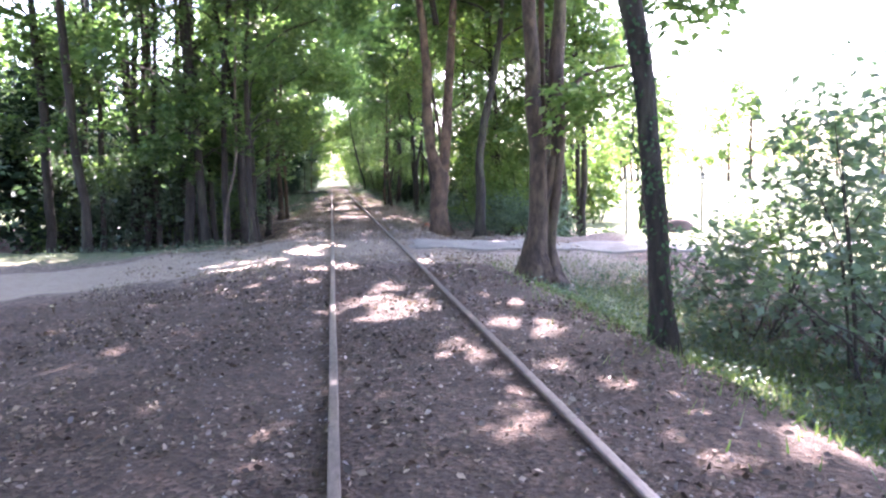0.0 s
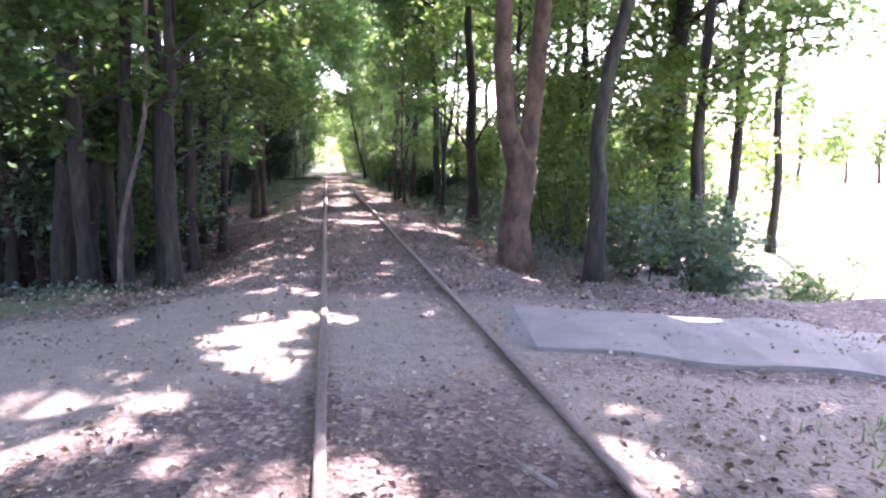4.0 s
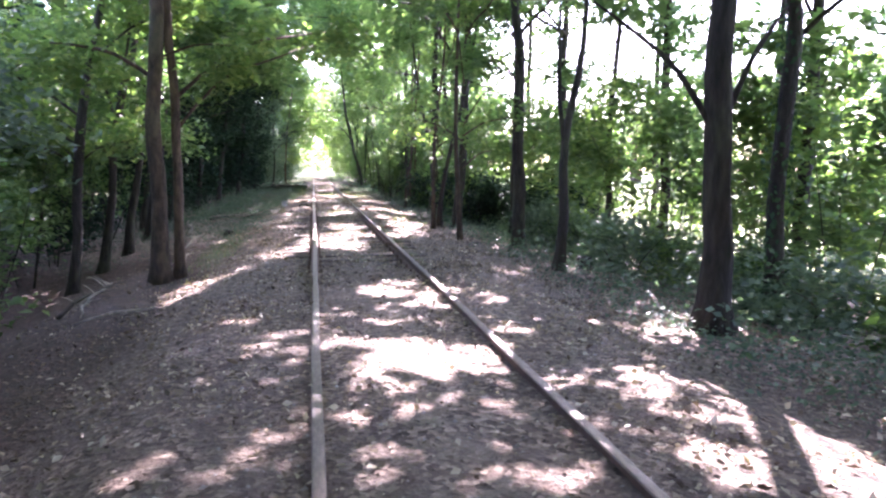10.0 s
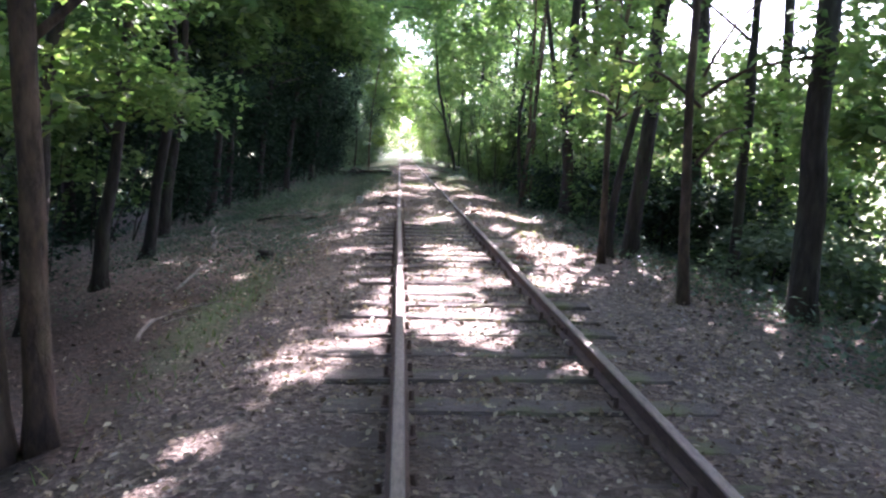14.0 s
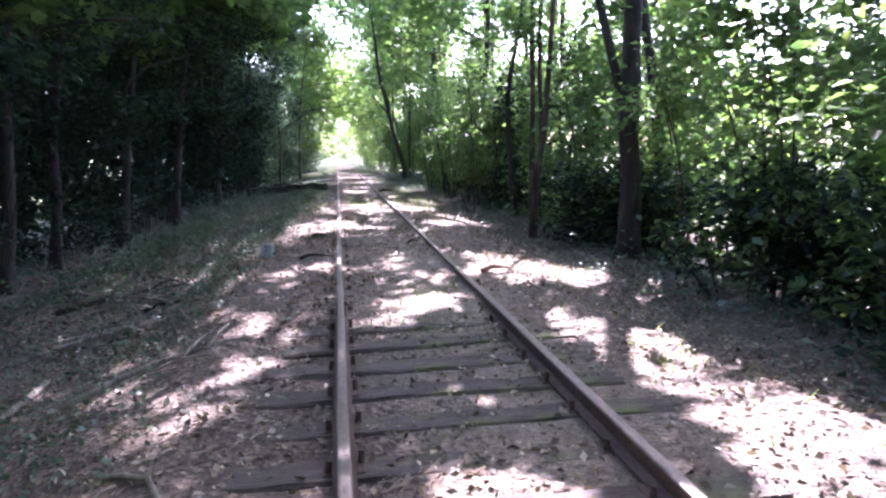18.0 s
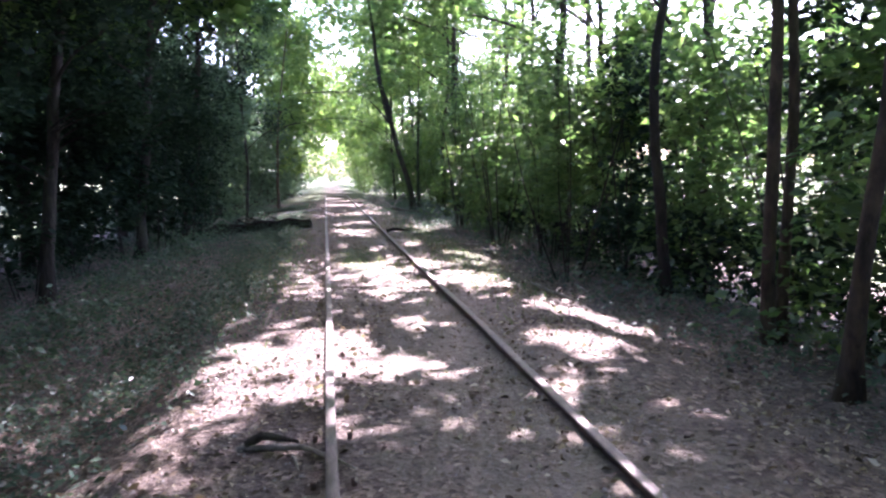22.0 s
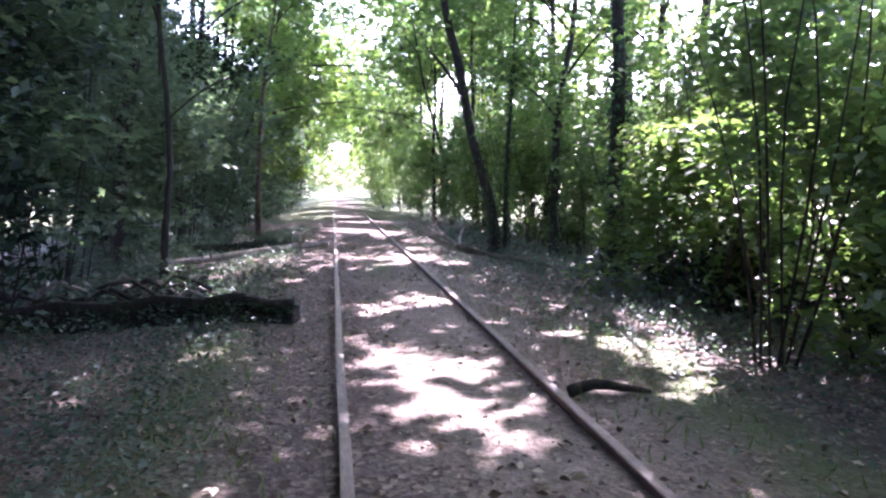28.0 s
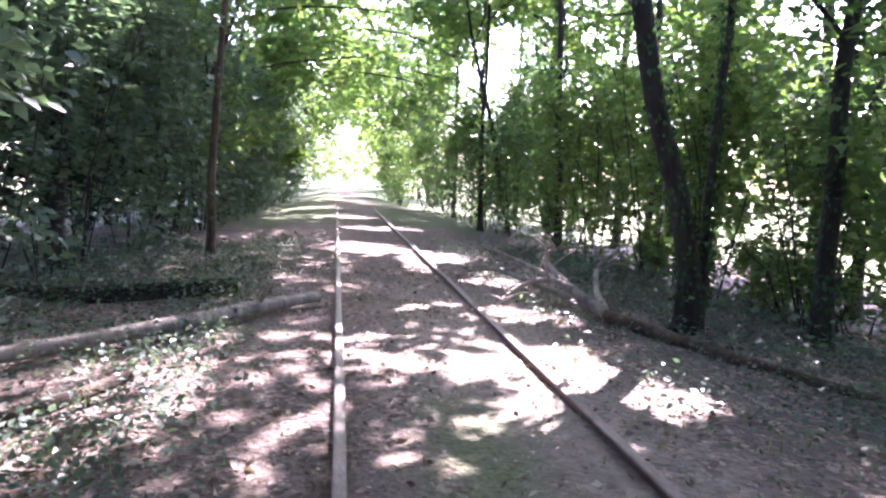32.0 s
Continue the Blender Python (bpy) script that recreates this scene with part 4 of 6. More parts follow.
# ---- trees by the crossing ----
maple = make_tree(2.86, 11.7, [
    [(-0.08, 0, 0, 0.31), (-0.08, 0.0, 0.1, 0.24), (-0.05, 0.02, 0.4, 0.195), (-0.02, 0.03, 0.8, 0.172), (-0.01, 0.04, 1.5, 0.15), (-0.03, 0.08, 3.3, 0.13), (-0.15, 0.2, 5.0, 0.11), (-0.4, 0.5, 9.0, 0.04)],
    [(0.24, -0.04, 0, 0.16), (0.22, -0.02, 0.2, 0.1), (0.27, 0.0, 0.8, 0.085), (0.34, 0.02, 1.5, 0.11), (0.39, 0.05, 2.3, 0.13), (0.4, 0.08, 3.4, 0.13), (0.5, 0.1, 5.0, 0.1), (1.0, 0.3, 9.0, 0.03)],
    [(0.02, 0.02, 0.7, 0.1), (0.17, 0.03, 1.3, 0.1), (0.3, 0.04, 1.8, 0.09)],
    [(0.16, 0.25, 1.2, 0.05), (0.2, 0.28, 2.2, 0.06), (0.18, 0.3, 3.4, 0.06), (0.3, 0.5, 7.5, 0.03)]],
    "grey-brown three-stemmed maple with flared roots beside the track", BARK,
    [(1.3, -0.5, 2.7, 0.8, 0.6, 0.5, 26), (0.3, -0.8, 2.6, 0.45, 0.3, 0.5, 30), (2.1, 0.6, 3.0, 0.9, 0.8, 0.6, 26), (0.7, 0.5, 3.2, 0.7, 0.6, 0.5, 30), (0.2, 0.3, 7.5, 2.0, 2.0, 1.6, 330), (1.4, 2.0, 8.5, 2.2, 2.2, 1.4, 330),
     (-1.2, 1.2, 8.0, 1.7, 1.7, 1.2, 200)], LEAF_BRIGHT, 0.17,
    [((0.4, 0.05, 2.2), (1.5, -0.5, 3.0), 0.035, 0.01), ((0.4, 0.05, 2.8), (2.2, 0.6, 3.5), 0.04, 0.01), ((0.0, 0, 2.1), (0.35, -0.8, 2.7), 0.02, 0.006)], flare=0.9, sides=16)
ivy_tree = make_tree(2.58, 6.6, [[(0, 0, 0, 0.14), (-0.02, 0, 0.1, 0.12), (-0.1, 0, 1.0, 0.105), (-0.2, 0.02, 1.85, 0.1), (-0.34, 0.05, 3.2, 0.11), (-0.6, 0.2, 5.5, 0.09), (-0.9, 0.3, 9.0, 0.03)]],
          "slim dark trunk with ivy at the edge of the grassy ditch", BARK_DARK, [(0.5, 1.0, 8.0, 2.0, 2.0, 1.4, 330), (-0.8, 0.5, 7.0, 1.4, 1.4, 1.0, 150), (0.5, 0.6, 3.5, 0.7, 0.6, 0.6, 60)], LEAF, 0.15, ivy=(1100, -0.1, 5.0, 0.06, 0.07))
# shrub that hangs over the ditch
for x, y, h in ((3.7, 4.9, 1.5), (4.6, 6.4, 2.1), (5.4, 7.4, 2.6), (4.2, 7.6, 1.4)):
    bush(x, y, h, 0.9, 0.9, 130, LEAF_GREY, 0.11, 5, "loose grey-green shrub hanging over the ditch", BARK_DARK, 0.1)
forked = make_tree(2.52, 20.6, [
    [(0, 0, 0, 0.3), (0, 0, 0.6, 0.255), (-0.02, 0, 1.45, 0.25), (-0.2, 0.02, 2.2, 0.165), (-0.3, 0.05, 4.5, 0.14), (-0.5, 0.2, 10.0, 0.04)],
    [(0.0, 0, 0.5, 0.2), (0.03, 0, 1.35, 0.215), (0.19, 0, 2.1, 0.165), (0.42, 0.05, 4.5, 0.135), (0.9, 0.4, 10.0, 0.04)]],
    "thick reddish-brown forked tree beside the track", BARK_RED, [(0.2, 0.6, 9.0, 2.4, 2.4, 1.8, 480), (1.6, 2.0, 8.5, 2.0, 2.0, 1.4, 320)], LEAF, 0.24, flare=0.4, sides=16)
tall_tree(3.5, 19.5, 9.0, 0.15, (1.0, 0.6), 5.5, 2.2, 340, BARK_DARK, LEAF, 0.22, "dark leaning tree beside the forked tree")
tall_tree(7.2, 24.0, 11.0, 0.28, (0.2, 0.5), 4.5, 2.8, 520, BARK_DARK, LEAF, 0.22, "dark trunk thickly wrapped in ivy", ivy=(2600, -0.6, 6.0, 0.1, 0.22))
tall_tree(2.98, 22.1, 8.0, 0.07, (-0.5, 0.3), 3.2, 1.4, 260, BARK, LEAF_BRIGHT, 0.14, "thin pale young tree behind the forked tree")

# left stand at the crossing: many close dark stems
for k, (tx, ty, r, lx) in enumerate(((-2.95, 19.8, 0.10, 0.1), (-3.3, 20.6, 0.12, -0.2), (-3.75, 20.2, 0.1, 0.2), (-4.25, 20.2, 0.13, -0.1), (-4.9, 20.8, 0.15, 0.1), (-6.3, 23.0, 0.17, 0.0), (-7.3, 23.8, 0.14, 0.2),
                                      (-3.1, 22.1, 0.1, 0.15), (-3.0, 24.7, 0.09, 0.1), (-5.2, 25.0, 0.16, 0.0), (-3.7, 26.6, 0.12, -0.2), (-8.6, 20.5, 0.14, 0.1), (-9.5, 25.0, 0.18, 0.0), (-4.6, 28.5, 0.14, 0.1), (-6.4, 30.5, 0.16, -0.1))):
    tall_tree(tx, ty, 10.5 + (k % 4), r, (lx * 3, 0.2), 3.6 + 0.3 * (k % 3), 2.2, 330, BARK_DARK, LEAF, 0.2, "dark slender trunk in a close stand of trees", low=4)
make_tree(-3.75, 19.9, [[(0, 0, 0, 0.04), (0.08, 0, 0.7, 0.035), (0.45, 0, 2.2, 0.032), (0.52, 0.1, 4.2, 0.03), (0.8, 0.2, 8.0, 0.015)]], "thin pale leaning birch among dark trunks", BARK_MID,
          [(0.8, 0.2, 7.0, 1.2, 1.2, 1.0, 120)], LEAF, 0.15, flare=0.2)
for x, y, h, w in ((-5.0, 23.4, 4.4, 1.3), (-6.8, 22.0, 4.8, 1.4), (-8.2, 23.0, 5.0, 1.5), (-4.0, 25.6, 4.2, 1.1), (-10.0, 22.4, 4.2, 1.5), (-11.5, 20.6, 4.4, 1.5), (-6.4, 25.4, 4.8, 1.4), (-5.4, 29.4, 4.6, 1.3), (-7.4, 27.2, 5.0, 1.5), (-9.4, 27.4, 5.0, 1.6)):
    bush(x, y, h, w, w, 200, LEAF_SHADED if y > 25 else LEAF_GREY, 0.17, 3, "leafy shrub between close trunks", BARK_DARK, 0.1)
for k in range(8):
    x, y = -4.2 - 0.55 * k, 21.4 + 0.5 * (k % 3)
    tall_tree(x, y, 10.0, 0.09 + 0.02 * (k % 3), (0.3, 0.2), 4.4, 2.0, 240, BARK_DARK, LEAF, 0.2, "dark slender trunk in a close stand of trees", low=3)

# twin tree on the left bank
make_tree(-3.22, 33.95, [
    [(0, 0, 0, 0.16), (0, 0, 0.5, 0.125), (0.0, 0, 2.2, 0.115), (0.06, 0.1, 4.5, 0.1), (-0.2, 0.4, 10.0, 0.03)],
    [(0.28, 0.1, 0, 0.1), (0.28, 0.12, 0.5, 0.075), (0.3, 0.15, 2.2, 0.07), (0.2, 0.2, 4.5, 0.07), (0.5, 0.6, 9.0, 0.02)]],
    "twin-stemmed tree with long low branches over the track", BARK,
    [(1.9, 1.6, 3.6, 0.9, 0.9, 0.4, 90), (2.6, 2.2, 3.9, 1.0, 1.0, 0.45, 110), (1.2, 0.6, 3.1, 0.7, 0.7, 0.35, 60), (-1.2, 0.2, 3.0, 0.9, 0.9, 0.5, 80), (0.6, 0.6, 8.0, 2.2, 2.2, 1.6, 380), (2.4, 1.8, 6.6, 1.6, 1.6, 0.9, 220)],
    LEAF_BRIGHT, 0.17, [((0.3, 0.15, 2.0), (2.3, 2.0, 3.7), 0.03, 0.008), ((0.3, 0.15, 2.5), (2.9, 2.4, 4.1), 0.035, 0.008), ((0, 0, 2.8), (-1.6, 0.2, 3.3), 0.04, 0.01), ((0.1, 0.0, 3.1), (1.4, 0.6, 3.4), 0.02, 0.006)])

# right row along the bank
make_tree(3.62, 29.2, [[(0, 0, 0, 0.2), (0, 0, 0.6, 0.16), (-0.05, 0.02, 2.2, 0.145), (-0.15, 0.1, 5.0, 0.12), (-0.3, 0.5, 11.0, 0.03)]], "straight dark trunk with a forked side branch on the bank", BARK_DARK,
          [(-0.9, 1.0, 3.6, 0.7, 0.7, 0.3, 22), (1.0, 0.4, 4.2, 1.0, 1.0, 0.5, 60), (0.2, 1.0, 9.0, 2.4, 2.4, 1.6, 430)], LEAF, 0.2,
          [((-0.03, 0, 1.75), (-1.3, 0.6, 3.3), 0.04, 0.012), ((0.05, 0, 2.1), (0.9, 0.3, 3.3), 0.04, 0.012)])
tall_tree(5.3, 30.4, 10.0, 0.12, (0.1, 0.2), 3.2, 2.2, 420, BARK_DARK, LEAF_BRIGHT, 0.2, "ivy-covered trunk behind the bank", ivy=(1200, -0.5, 4.5, 0.09, 0.14))
tall_tree(3.85, 37.2, 10.5, 0.15, (-0.1, 0.3), 4.6, 2.4, 420, BARK_DARK, LEAF, 0.22, "straight dark tree on the bank", low=2)
make_tree(3.4, 33.45, [[(0, 0, 0, 0.1), (0.05, 0, 0.7, 0.085), (0.1, 0.1, 1.9, 0.075), (0.42, 0.3, 3.6, 0.055), (0.7, 0.6, 7.0, 0.015)], [(0.1, 0.1, 1.8, 0.05), (-0.02, 0.15, 2.6, 0.04), (0.0, 0.3, 4.4, 0.02)]],
          "slim leaning tree forking into a V on the bank", BARK_DARK, [(0.9, 0.7, 4.6, 1.0, 1.0, 0.6, 80), (0.2, 0.4, 6.5, 1.3, 1.3, 0.9, 150)], LEAF_BRIGHT, 0.15)
tall_tree(2.5, 37.3, 7.5, 0.06, (0.1, 0.2), 2.6, 1.3, 200, BARK, LEAF_BRIGHT, 0.14, "thin sapling on the bank", low=3)
tall_tree(2.35, 40.0, 7.0, 0.055, (0.3, 0.2), 2.4, 1.2, 200, BARK, LEAF_BRIGHT, 0.14, "thin leaning sapling on the bank", low=3)
make_tree(2.62, 40.6, [[(0, 0, 0, 0.085), (0.05, 0, 0.6, 0.065), (0.32, 0.1, 2.0, 0.055), (0.75, 0.2, 3.6, 0.045), (1.3, 0.5, 7.0, 0.02)]], "slim leaning tree at the foot of the bank", BARK_DARK,
          [(1.2, 0.5, 6.0, 1.4, 1.4, 0.9, 200)], LEAF, 0.16)
tall_tree(3.25, 41.3, 11.0, 0.14, (0.2, 0.3), 4.4, 2.4, 430, BARK_DARK, LEAF, 0.22, "thick dark trunk with sunlit sprays of leaves", ivy=(260, 0.5, 3.5, 0.09, 0.1))
tall_tree(4.6, 40.3, 9.0, 0.09, (0.2, 0.1), 3.4, 1.8, 300, BARK_DARK, LEAF, 0.18)
make_tree(3.85, 48.4, [[(0, 0, 0, 0.2), (0.02, 0, 0.6, 0.16), (0.02, 0.05, 2.2, 0.15), (0.05, 0.1, 5.0, 0.12), (0.2, 0.4, 11.0, 0.03)], [(0.1, 0, 1.0, 0.09), (-0.12, 0.05, 2.2, 0.075), (-0.55, 0.2, 4.2, 0.06), (-0.9, 0.4, 7.0, 0.015)]],
          "dark forked tree at the edge of the thicket", BARK_DARK, [(0.2, 0.6, 9.0, 2.4, 2.4, 1.6, 420), (-0.8, 0.5, 6.5, 1.4, 1.4, 0.9, 160)], LEAF, 0.22)
tall_tree(4.9, 49.2, 9.5, 0.11, (-0.6, 0.3), 4.0, 1.9, 300, BARK_DARK, LEAF, 0.2)
make_tree(3.6, 53.0, [[(0, 0, 0, 0.07), (0.0, 0, 1.5, 0.06), (0.05, 0.05, 4.0, 0.05), (0.1, 0.3, 8.5, 0.015)], [(0.14, 0, 0, 0.06), (0.2, 0, 1.5, 0.05), (0.22, 0.05, 4.0, 0.045), (0.5, 0.3, 8.0, 0.015)]],
          "two slim upright stems in the thicket", BARK, [(0.2, 0.2, 6.8, 1.4, 1.4, 1.0, 180), (0.1, 0.1, 4.2, 0.9, 0.9, 0.6, 70)], LEAF_BRIGHT, 0.15)
make_tree(3.15, 51.4, [[(0, 0, 0, 0.08), (0.05, 0, 0.7, 0.065), (0.3, 0.05, 2.3, 0.055), (0.45, 0.1, 4.2, 0.05), (0.7, 0.3, 8.0, 0.015)]], "slim pale leaning tree in the thicket", BARK, [(0.6, 0.3, 6.5, 1.4, 1.4, 1.0, 180)], LEAF, 0.15)
tall_tree(3.9, 55.6, 9.0, 0.08, (0.1, 0.1), 3.6, 1.8, 280, BARK_DARK, LEAF, 0.18)
tall_tree(4.45, 61.0, 10.0, 0.13, (0.0, 0.2), 3.8, 2.2, 320, BARK_DARK, LEAF, 0.2, ivy=(500, 0.0, 4.0, 0.09, 0.1))
tall_tree(4.25, 72.0, 11.0, 0.14, (0.1, 0.2), 5.0, 2.4, 380, BARK_DARK, LEAF, 0.2, "dark ivy-wrapped trunk behind bright shrubs", ivy=(2400, -0.2, 6.0, 0.1, 0.2))
make_tree(3.0, 76.0, [[(0, 0, 0, 0.15), (-0.06, 0, 0.5, 0.12), (-0.36, 0.1, 1.8, 0.11), (-0.8, 0.2, 3.6, 0.105), (-1.25, 0.5, 6.0, 0.09), (-1.6, 1.0, 10.0, 0.03)], [(0.3, 0.3, 0, 0.05), (0.3, 0.3, 2.0, 0.045), (0.45, 0.4, 4.5, 0.03), (0.5, 0.5, 7.0, 0.01)]],
          "leaning dark trunk with ivy over the track", BARK_DARK, [(-1.0, 0.8, 5.4, 1.5, 1.5, 0.9, 240), (-1.6, 1.0, 8.0, 2.0, 2.0, 1.4, 330), (0.3, 0.5, 4.2, 1.2, 1.2, 0.8, 130)], LEAF, 0.15,
          [((-0.75, 0.2, 3.4), (-1.7, 0.2, 4.6), 0.05, 0.012)], ivy=(900, 0.1, 4.5, 0.08, 0.1))
tall_tree(4.3, 75.6, 9.0, 0.1, (0.4, 0.3), 3.0, 1.8, 300, BARK_DARK, LEAF, 0.17, "ivy-clad trunk beside the fallen log", ivy=(900, -0.2, 4.0, 0.08, 0.12))
for tx, ty, r in ((6.0, 81.0, 0.16), (3.9, 96.0, 0.09), (3.6, 89.5, 0.08), (4.4, 84.5, 0.1)):
    tall_tree(tx, ty, 10.0, r, (-0.2, 0.2), 4.0, 2.2, 300, BARK_DARK, LEAF_BRIGHT, 0.2)
make_tree(-3.15, 82.6, [[(0, 0, 0, 0.085), (0.02, 0, 1.0, 0.075), (0.1, 0.05, 3.0, 0.065), (0.3, 0.1, 5.0, 0.055), (0.9, 0.3, 9.0, 0.015)]], "slim bare stem curving over the thicket", BARK, [(0.8, 0.3, 8.0, 1.4, 1.4, 0.9, 160), (0.9, 0.2, 5.2, 0.9, 0.9, 0.4, 60)], LEAF, 0.15,
          [((0.28, 0.1, 4.6), (1.3, 0.3, 5.2), 0.03, 0.008)])
tall_tree(-3.6, 72.3, 7.0, 0.06, (0.05, 0.0), 2.6, 1.4, 200, BARK_DARK, LEAF_SHADED, 0.14, "thin upright stem in the thicket")

# ---- thickets ----
rng = random.Random(21)
# left wall of foliage
y = 36.5
while y < 112:
    h = rng.uniform(4.6, 6.6)
    x = -4.5 - rng.uniform(0.0, 0.5) - 2.1 * (1 - float(smooth01(y, 54, 69))) + 0.045 * max(0.0, min(y, 104) - 80)
    # From y 44 to 69 the leaf colour is darkened to carry deep shade.
    bush(x, y, h, 1.5, 1.5, 400 if y < 84 else 260, LEAF if y < 44 else (LEAF_SHADED if y < 69 else LEAF_GREY), 0.15 if y < 84 else 0.2, 5, "dense dark leafy shrub hanging low beside the track" if y < 69 else "dense grey-green leafy shrub by the track", BARK_DARK, 0.2 if y > 48 else 0.7)
    bush(x - 2.4, y + 0.7, h + 2.2, 1.8, 1.6, 230, LEAF_SHADED, 0.34, 3, "shrub deep in the wood, leaves coloured dark as in shade", BARK_DARK, 0.1)
    y += 1.7
# overhanging layers on the left, above the bank
for y in (46.0, 50.5, 53.0, 56.5, 60.0, 64.0, 68.5, 74.0, 80.0, 87.0, 94.0):
    # Up to y 66 their leaf colour stands in for shade.
    tall_tree(-4.9 - 0.3 * (y % 2) - 1.4 * (1 - float(smooth01(y, 54, 68))), y, 9.5, 0.12, (1.0, 0.3), 3.4, 2.3, 330, BARK_DARK, LEAF_BRIGHT if y > 85 else (LEAF_SHADED if y < 66 else LEAF_GREY), 0.17, "dark tree leaning out over the track", low=8)
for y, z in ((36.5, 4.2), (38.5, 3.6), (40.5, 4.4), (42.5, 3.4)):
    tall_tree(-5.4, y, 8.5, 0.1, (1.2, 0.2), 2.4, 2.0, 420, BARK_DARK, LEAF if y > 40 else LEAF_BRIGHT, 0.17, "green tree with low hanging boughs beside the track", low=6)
# shrubs added behind the left bank to block light, coloured dark for deep shade
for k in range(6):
    bush(-9.4 - 0.6 * (k % 2), 22.0 + 3.4 * k, 6.0, 2.2, 2.2, 360, LEAF_SHADED, 0.34, 3, "shrub deep in the wood, leaves coloured dark as in shade", BARK_DARK, 0.0)
# left low foliage at the first bank
for x, y, h in ((-4.2, 23.0, 2.2), (-4.4, 27.0, 2.4), (-5.2, 30.5, 2.8), (-6.0, 34.0, 3.0), (-6.6, 26.0, 2.6), (-8.0, 30.0, 3.2), (-7.8, 37.0, 3.4), (-9.0, 22.0, 2.5)):
    bush(x, y, h, 1.1, 1.1, 150, LEAF, 0.13, 3, "loose green undergrowth under the trees", BARK_DARK, 0.5)
for x, y in ((-3.4, 22.2), (-3.3, 23.6)):
    bush(x, y, 1.9, 0.7, 0.7, 60, LEAF_GREY, 0.11, 3, "low pale-leaved bush under the trees", BARK_DARK, 0.7)
# leaf masses among the stand at the crossing
for x, y, h, w in ((-5.4, 21.6, 4.6, 1.2), (-7.0, 20.8, 5.0, 1.5), (-8.8, 21.8, 5.4, 1.6), (-10.5, 20.0, 5.0, 1.6), (-4.4, 24.6, 4.4, 1.2), (-6.0, 27.5, 5.0, 1.4), (-4.6, 30.6, 4.6, 1.2), (-12.5, 18.0, 5.0, 1.8)):
    bush(x, y, h, w, w, 210, LEAF_GREY, 0.15, 3, "tall leafy shrub among the dark trunks", BARK_DARK, 1.3)
# Shrubs that fill the dark by the bank; shade is in their leaf colour.
for x, y, h in ((3.95, 42.6, 1.6), (4.5, 44.3, 1.8), (3.8, 45.4, 1.5), (5.3, 42.2, 1.8), (4.3, 48.6, 1.6), (4.0, 50.2, 1.5), (5.0, 46.4, 1.9)):
    bush(x, y, h, 0.95, 0.95, 150, LEAF_SHADED, 0.13, 3, "shrub by the bank with shade put into its leaf colour", BARK_DARK, 0.0)
# Low growth over the pale floor, its leaves darkened as if shaded.
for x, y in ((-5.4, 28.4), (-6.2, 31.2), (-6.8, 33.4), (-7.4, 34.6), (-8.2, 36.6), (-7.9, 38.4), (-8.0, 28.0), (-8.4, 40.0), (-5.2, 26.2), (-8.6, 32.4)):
    bush(x, y, 1.3, 1.2, 1.2, 110, LEAF_SHADED, 0.13, 3, "low undergrowth beneath the trees with shade-dark leaves", BARK_DARK, 0.0)
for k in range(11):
    bush(-7.2 - 0.5 * (k % 3), 41.0 + 2.6 * k, 1.2, 1.4, 1.4, 110, LEAF_SHADED, 0.15, 2, "low undergrowth beneath the trees with shade-dark leaves", BARK_DARK, 0.0)
# leaf masses behind the forked tree and along the meadow's edge
for x, y, h in ((4.7, 23.6, 4.6), (5.8, 22.4, 5.2), (5.3, 26.4, 4.6), (7.2, 25.6, 5.2)):
    bush(x, y, h, 1.3, 1.3, 300, LEAF_BRIGHT, 0.16, 4, "tall bright green shrub behind the forked tree", BARK_DARK, 0.3)
y = 28.0
while y < 45:
    bush(5.6 + rng.uniform(-0.7, 0.9), y, rng.uniform(0.9, 1.4), 1.05, 1.0, 130, LEAF_GREY, 0.13, 2, "low dull green bramble at the foot of the bank", BARK_DARK, 0.0)
    bush(7.2 + rng.uniform(-0.6, 1.6), y + 0.6, rng.uniform(3.6, 5.6), 1.3, 1.3, 230, LEAF if rng.random() < 0.6 else LEAF_BRIGHT, 0.17, 3, "green young shrub beyond the bank", BARK_DARK, 0.9)
    bush(6.6 + rng.uniform(-0.5, 0.5), y + 0.3, rng.uniform(1.0, 1.5), 1.2, 1.1, 120, LEAF, 0.14, 2, "green undergrowth in the shaded hollow", BARK_DARK, 0.0)
    y += 1.5
# right thicket
y = 43.5
while y < 112:
    h = rng.uniform(3.6, 5.2)
    x = 4.35 + rng.uniform(-0.25, 0.55) - (0.35 if 56 < y < 67 else 0) + (0.7 if 70 < y < 78 else 0) - 0.075 * max(0.0, min(y, 106) - 82)
    # Between y 53 and 66 some shrubs take the shade-darkened leaf colour.
    kind = LEAF_BRIGHT if (66 < y < 73 or 78 < y < 84 or y > 100) else (LEAF_SHADED if int(y) % 3 == 0 and 53 < y < 66 else LEAF)
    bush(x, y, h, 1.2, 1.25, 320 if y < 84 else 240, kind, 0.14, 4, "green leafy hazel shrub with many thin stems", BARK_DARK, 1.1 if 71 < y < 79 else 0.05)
    if y < 100:
        bush(x + 2.6, y + 0.8, h + 0.8, 1.6, 1.5, 170, LEAF if y > 55 else LEAF_BRIGHT, 0.24, 3, "green shrub behind the thicket", BARK_DARK, 0.4)
    y += 1.75
for x, y in ((3.2, 57.6), (3.15, 66.0), (3.2, 62.1), (3.6, 59.8)):
    bush(x, y, 4.8, 1.1, 1.1, 230, LEAF, 0.13, 7, "many-stemmed hazel leaning over the track edge", BARK_DARK, 1.0)
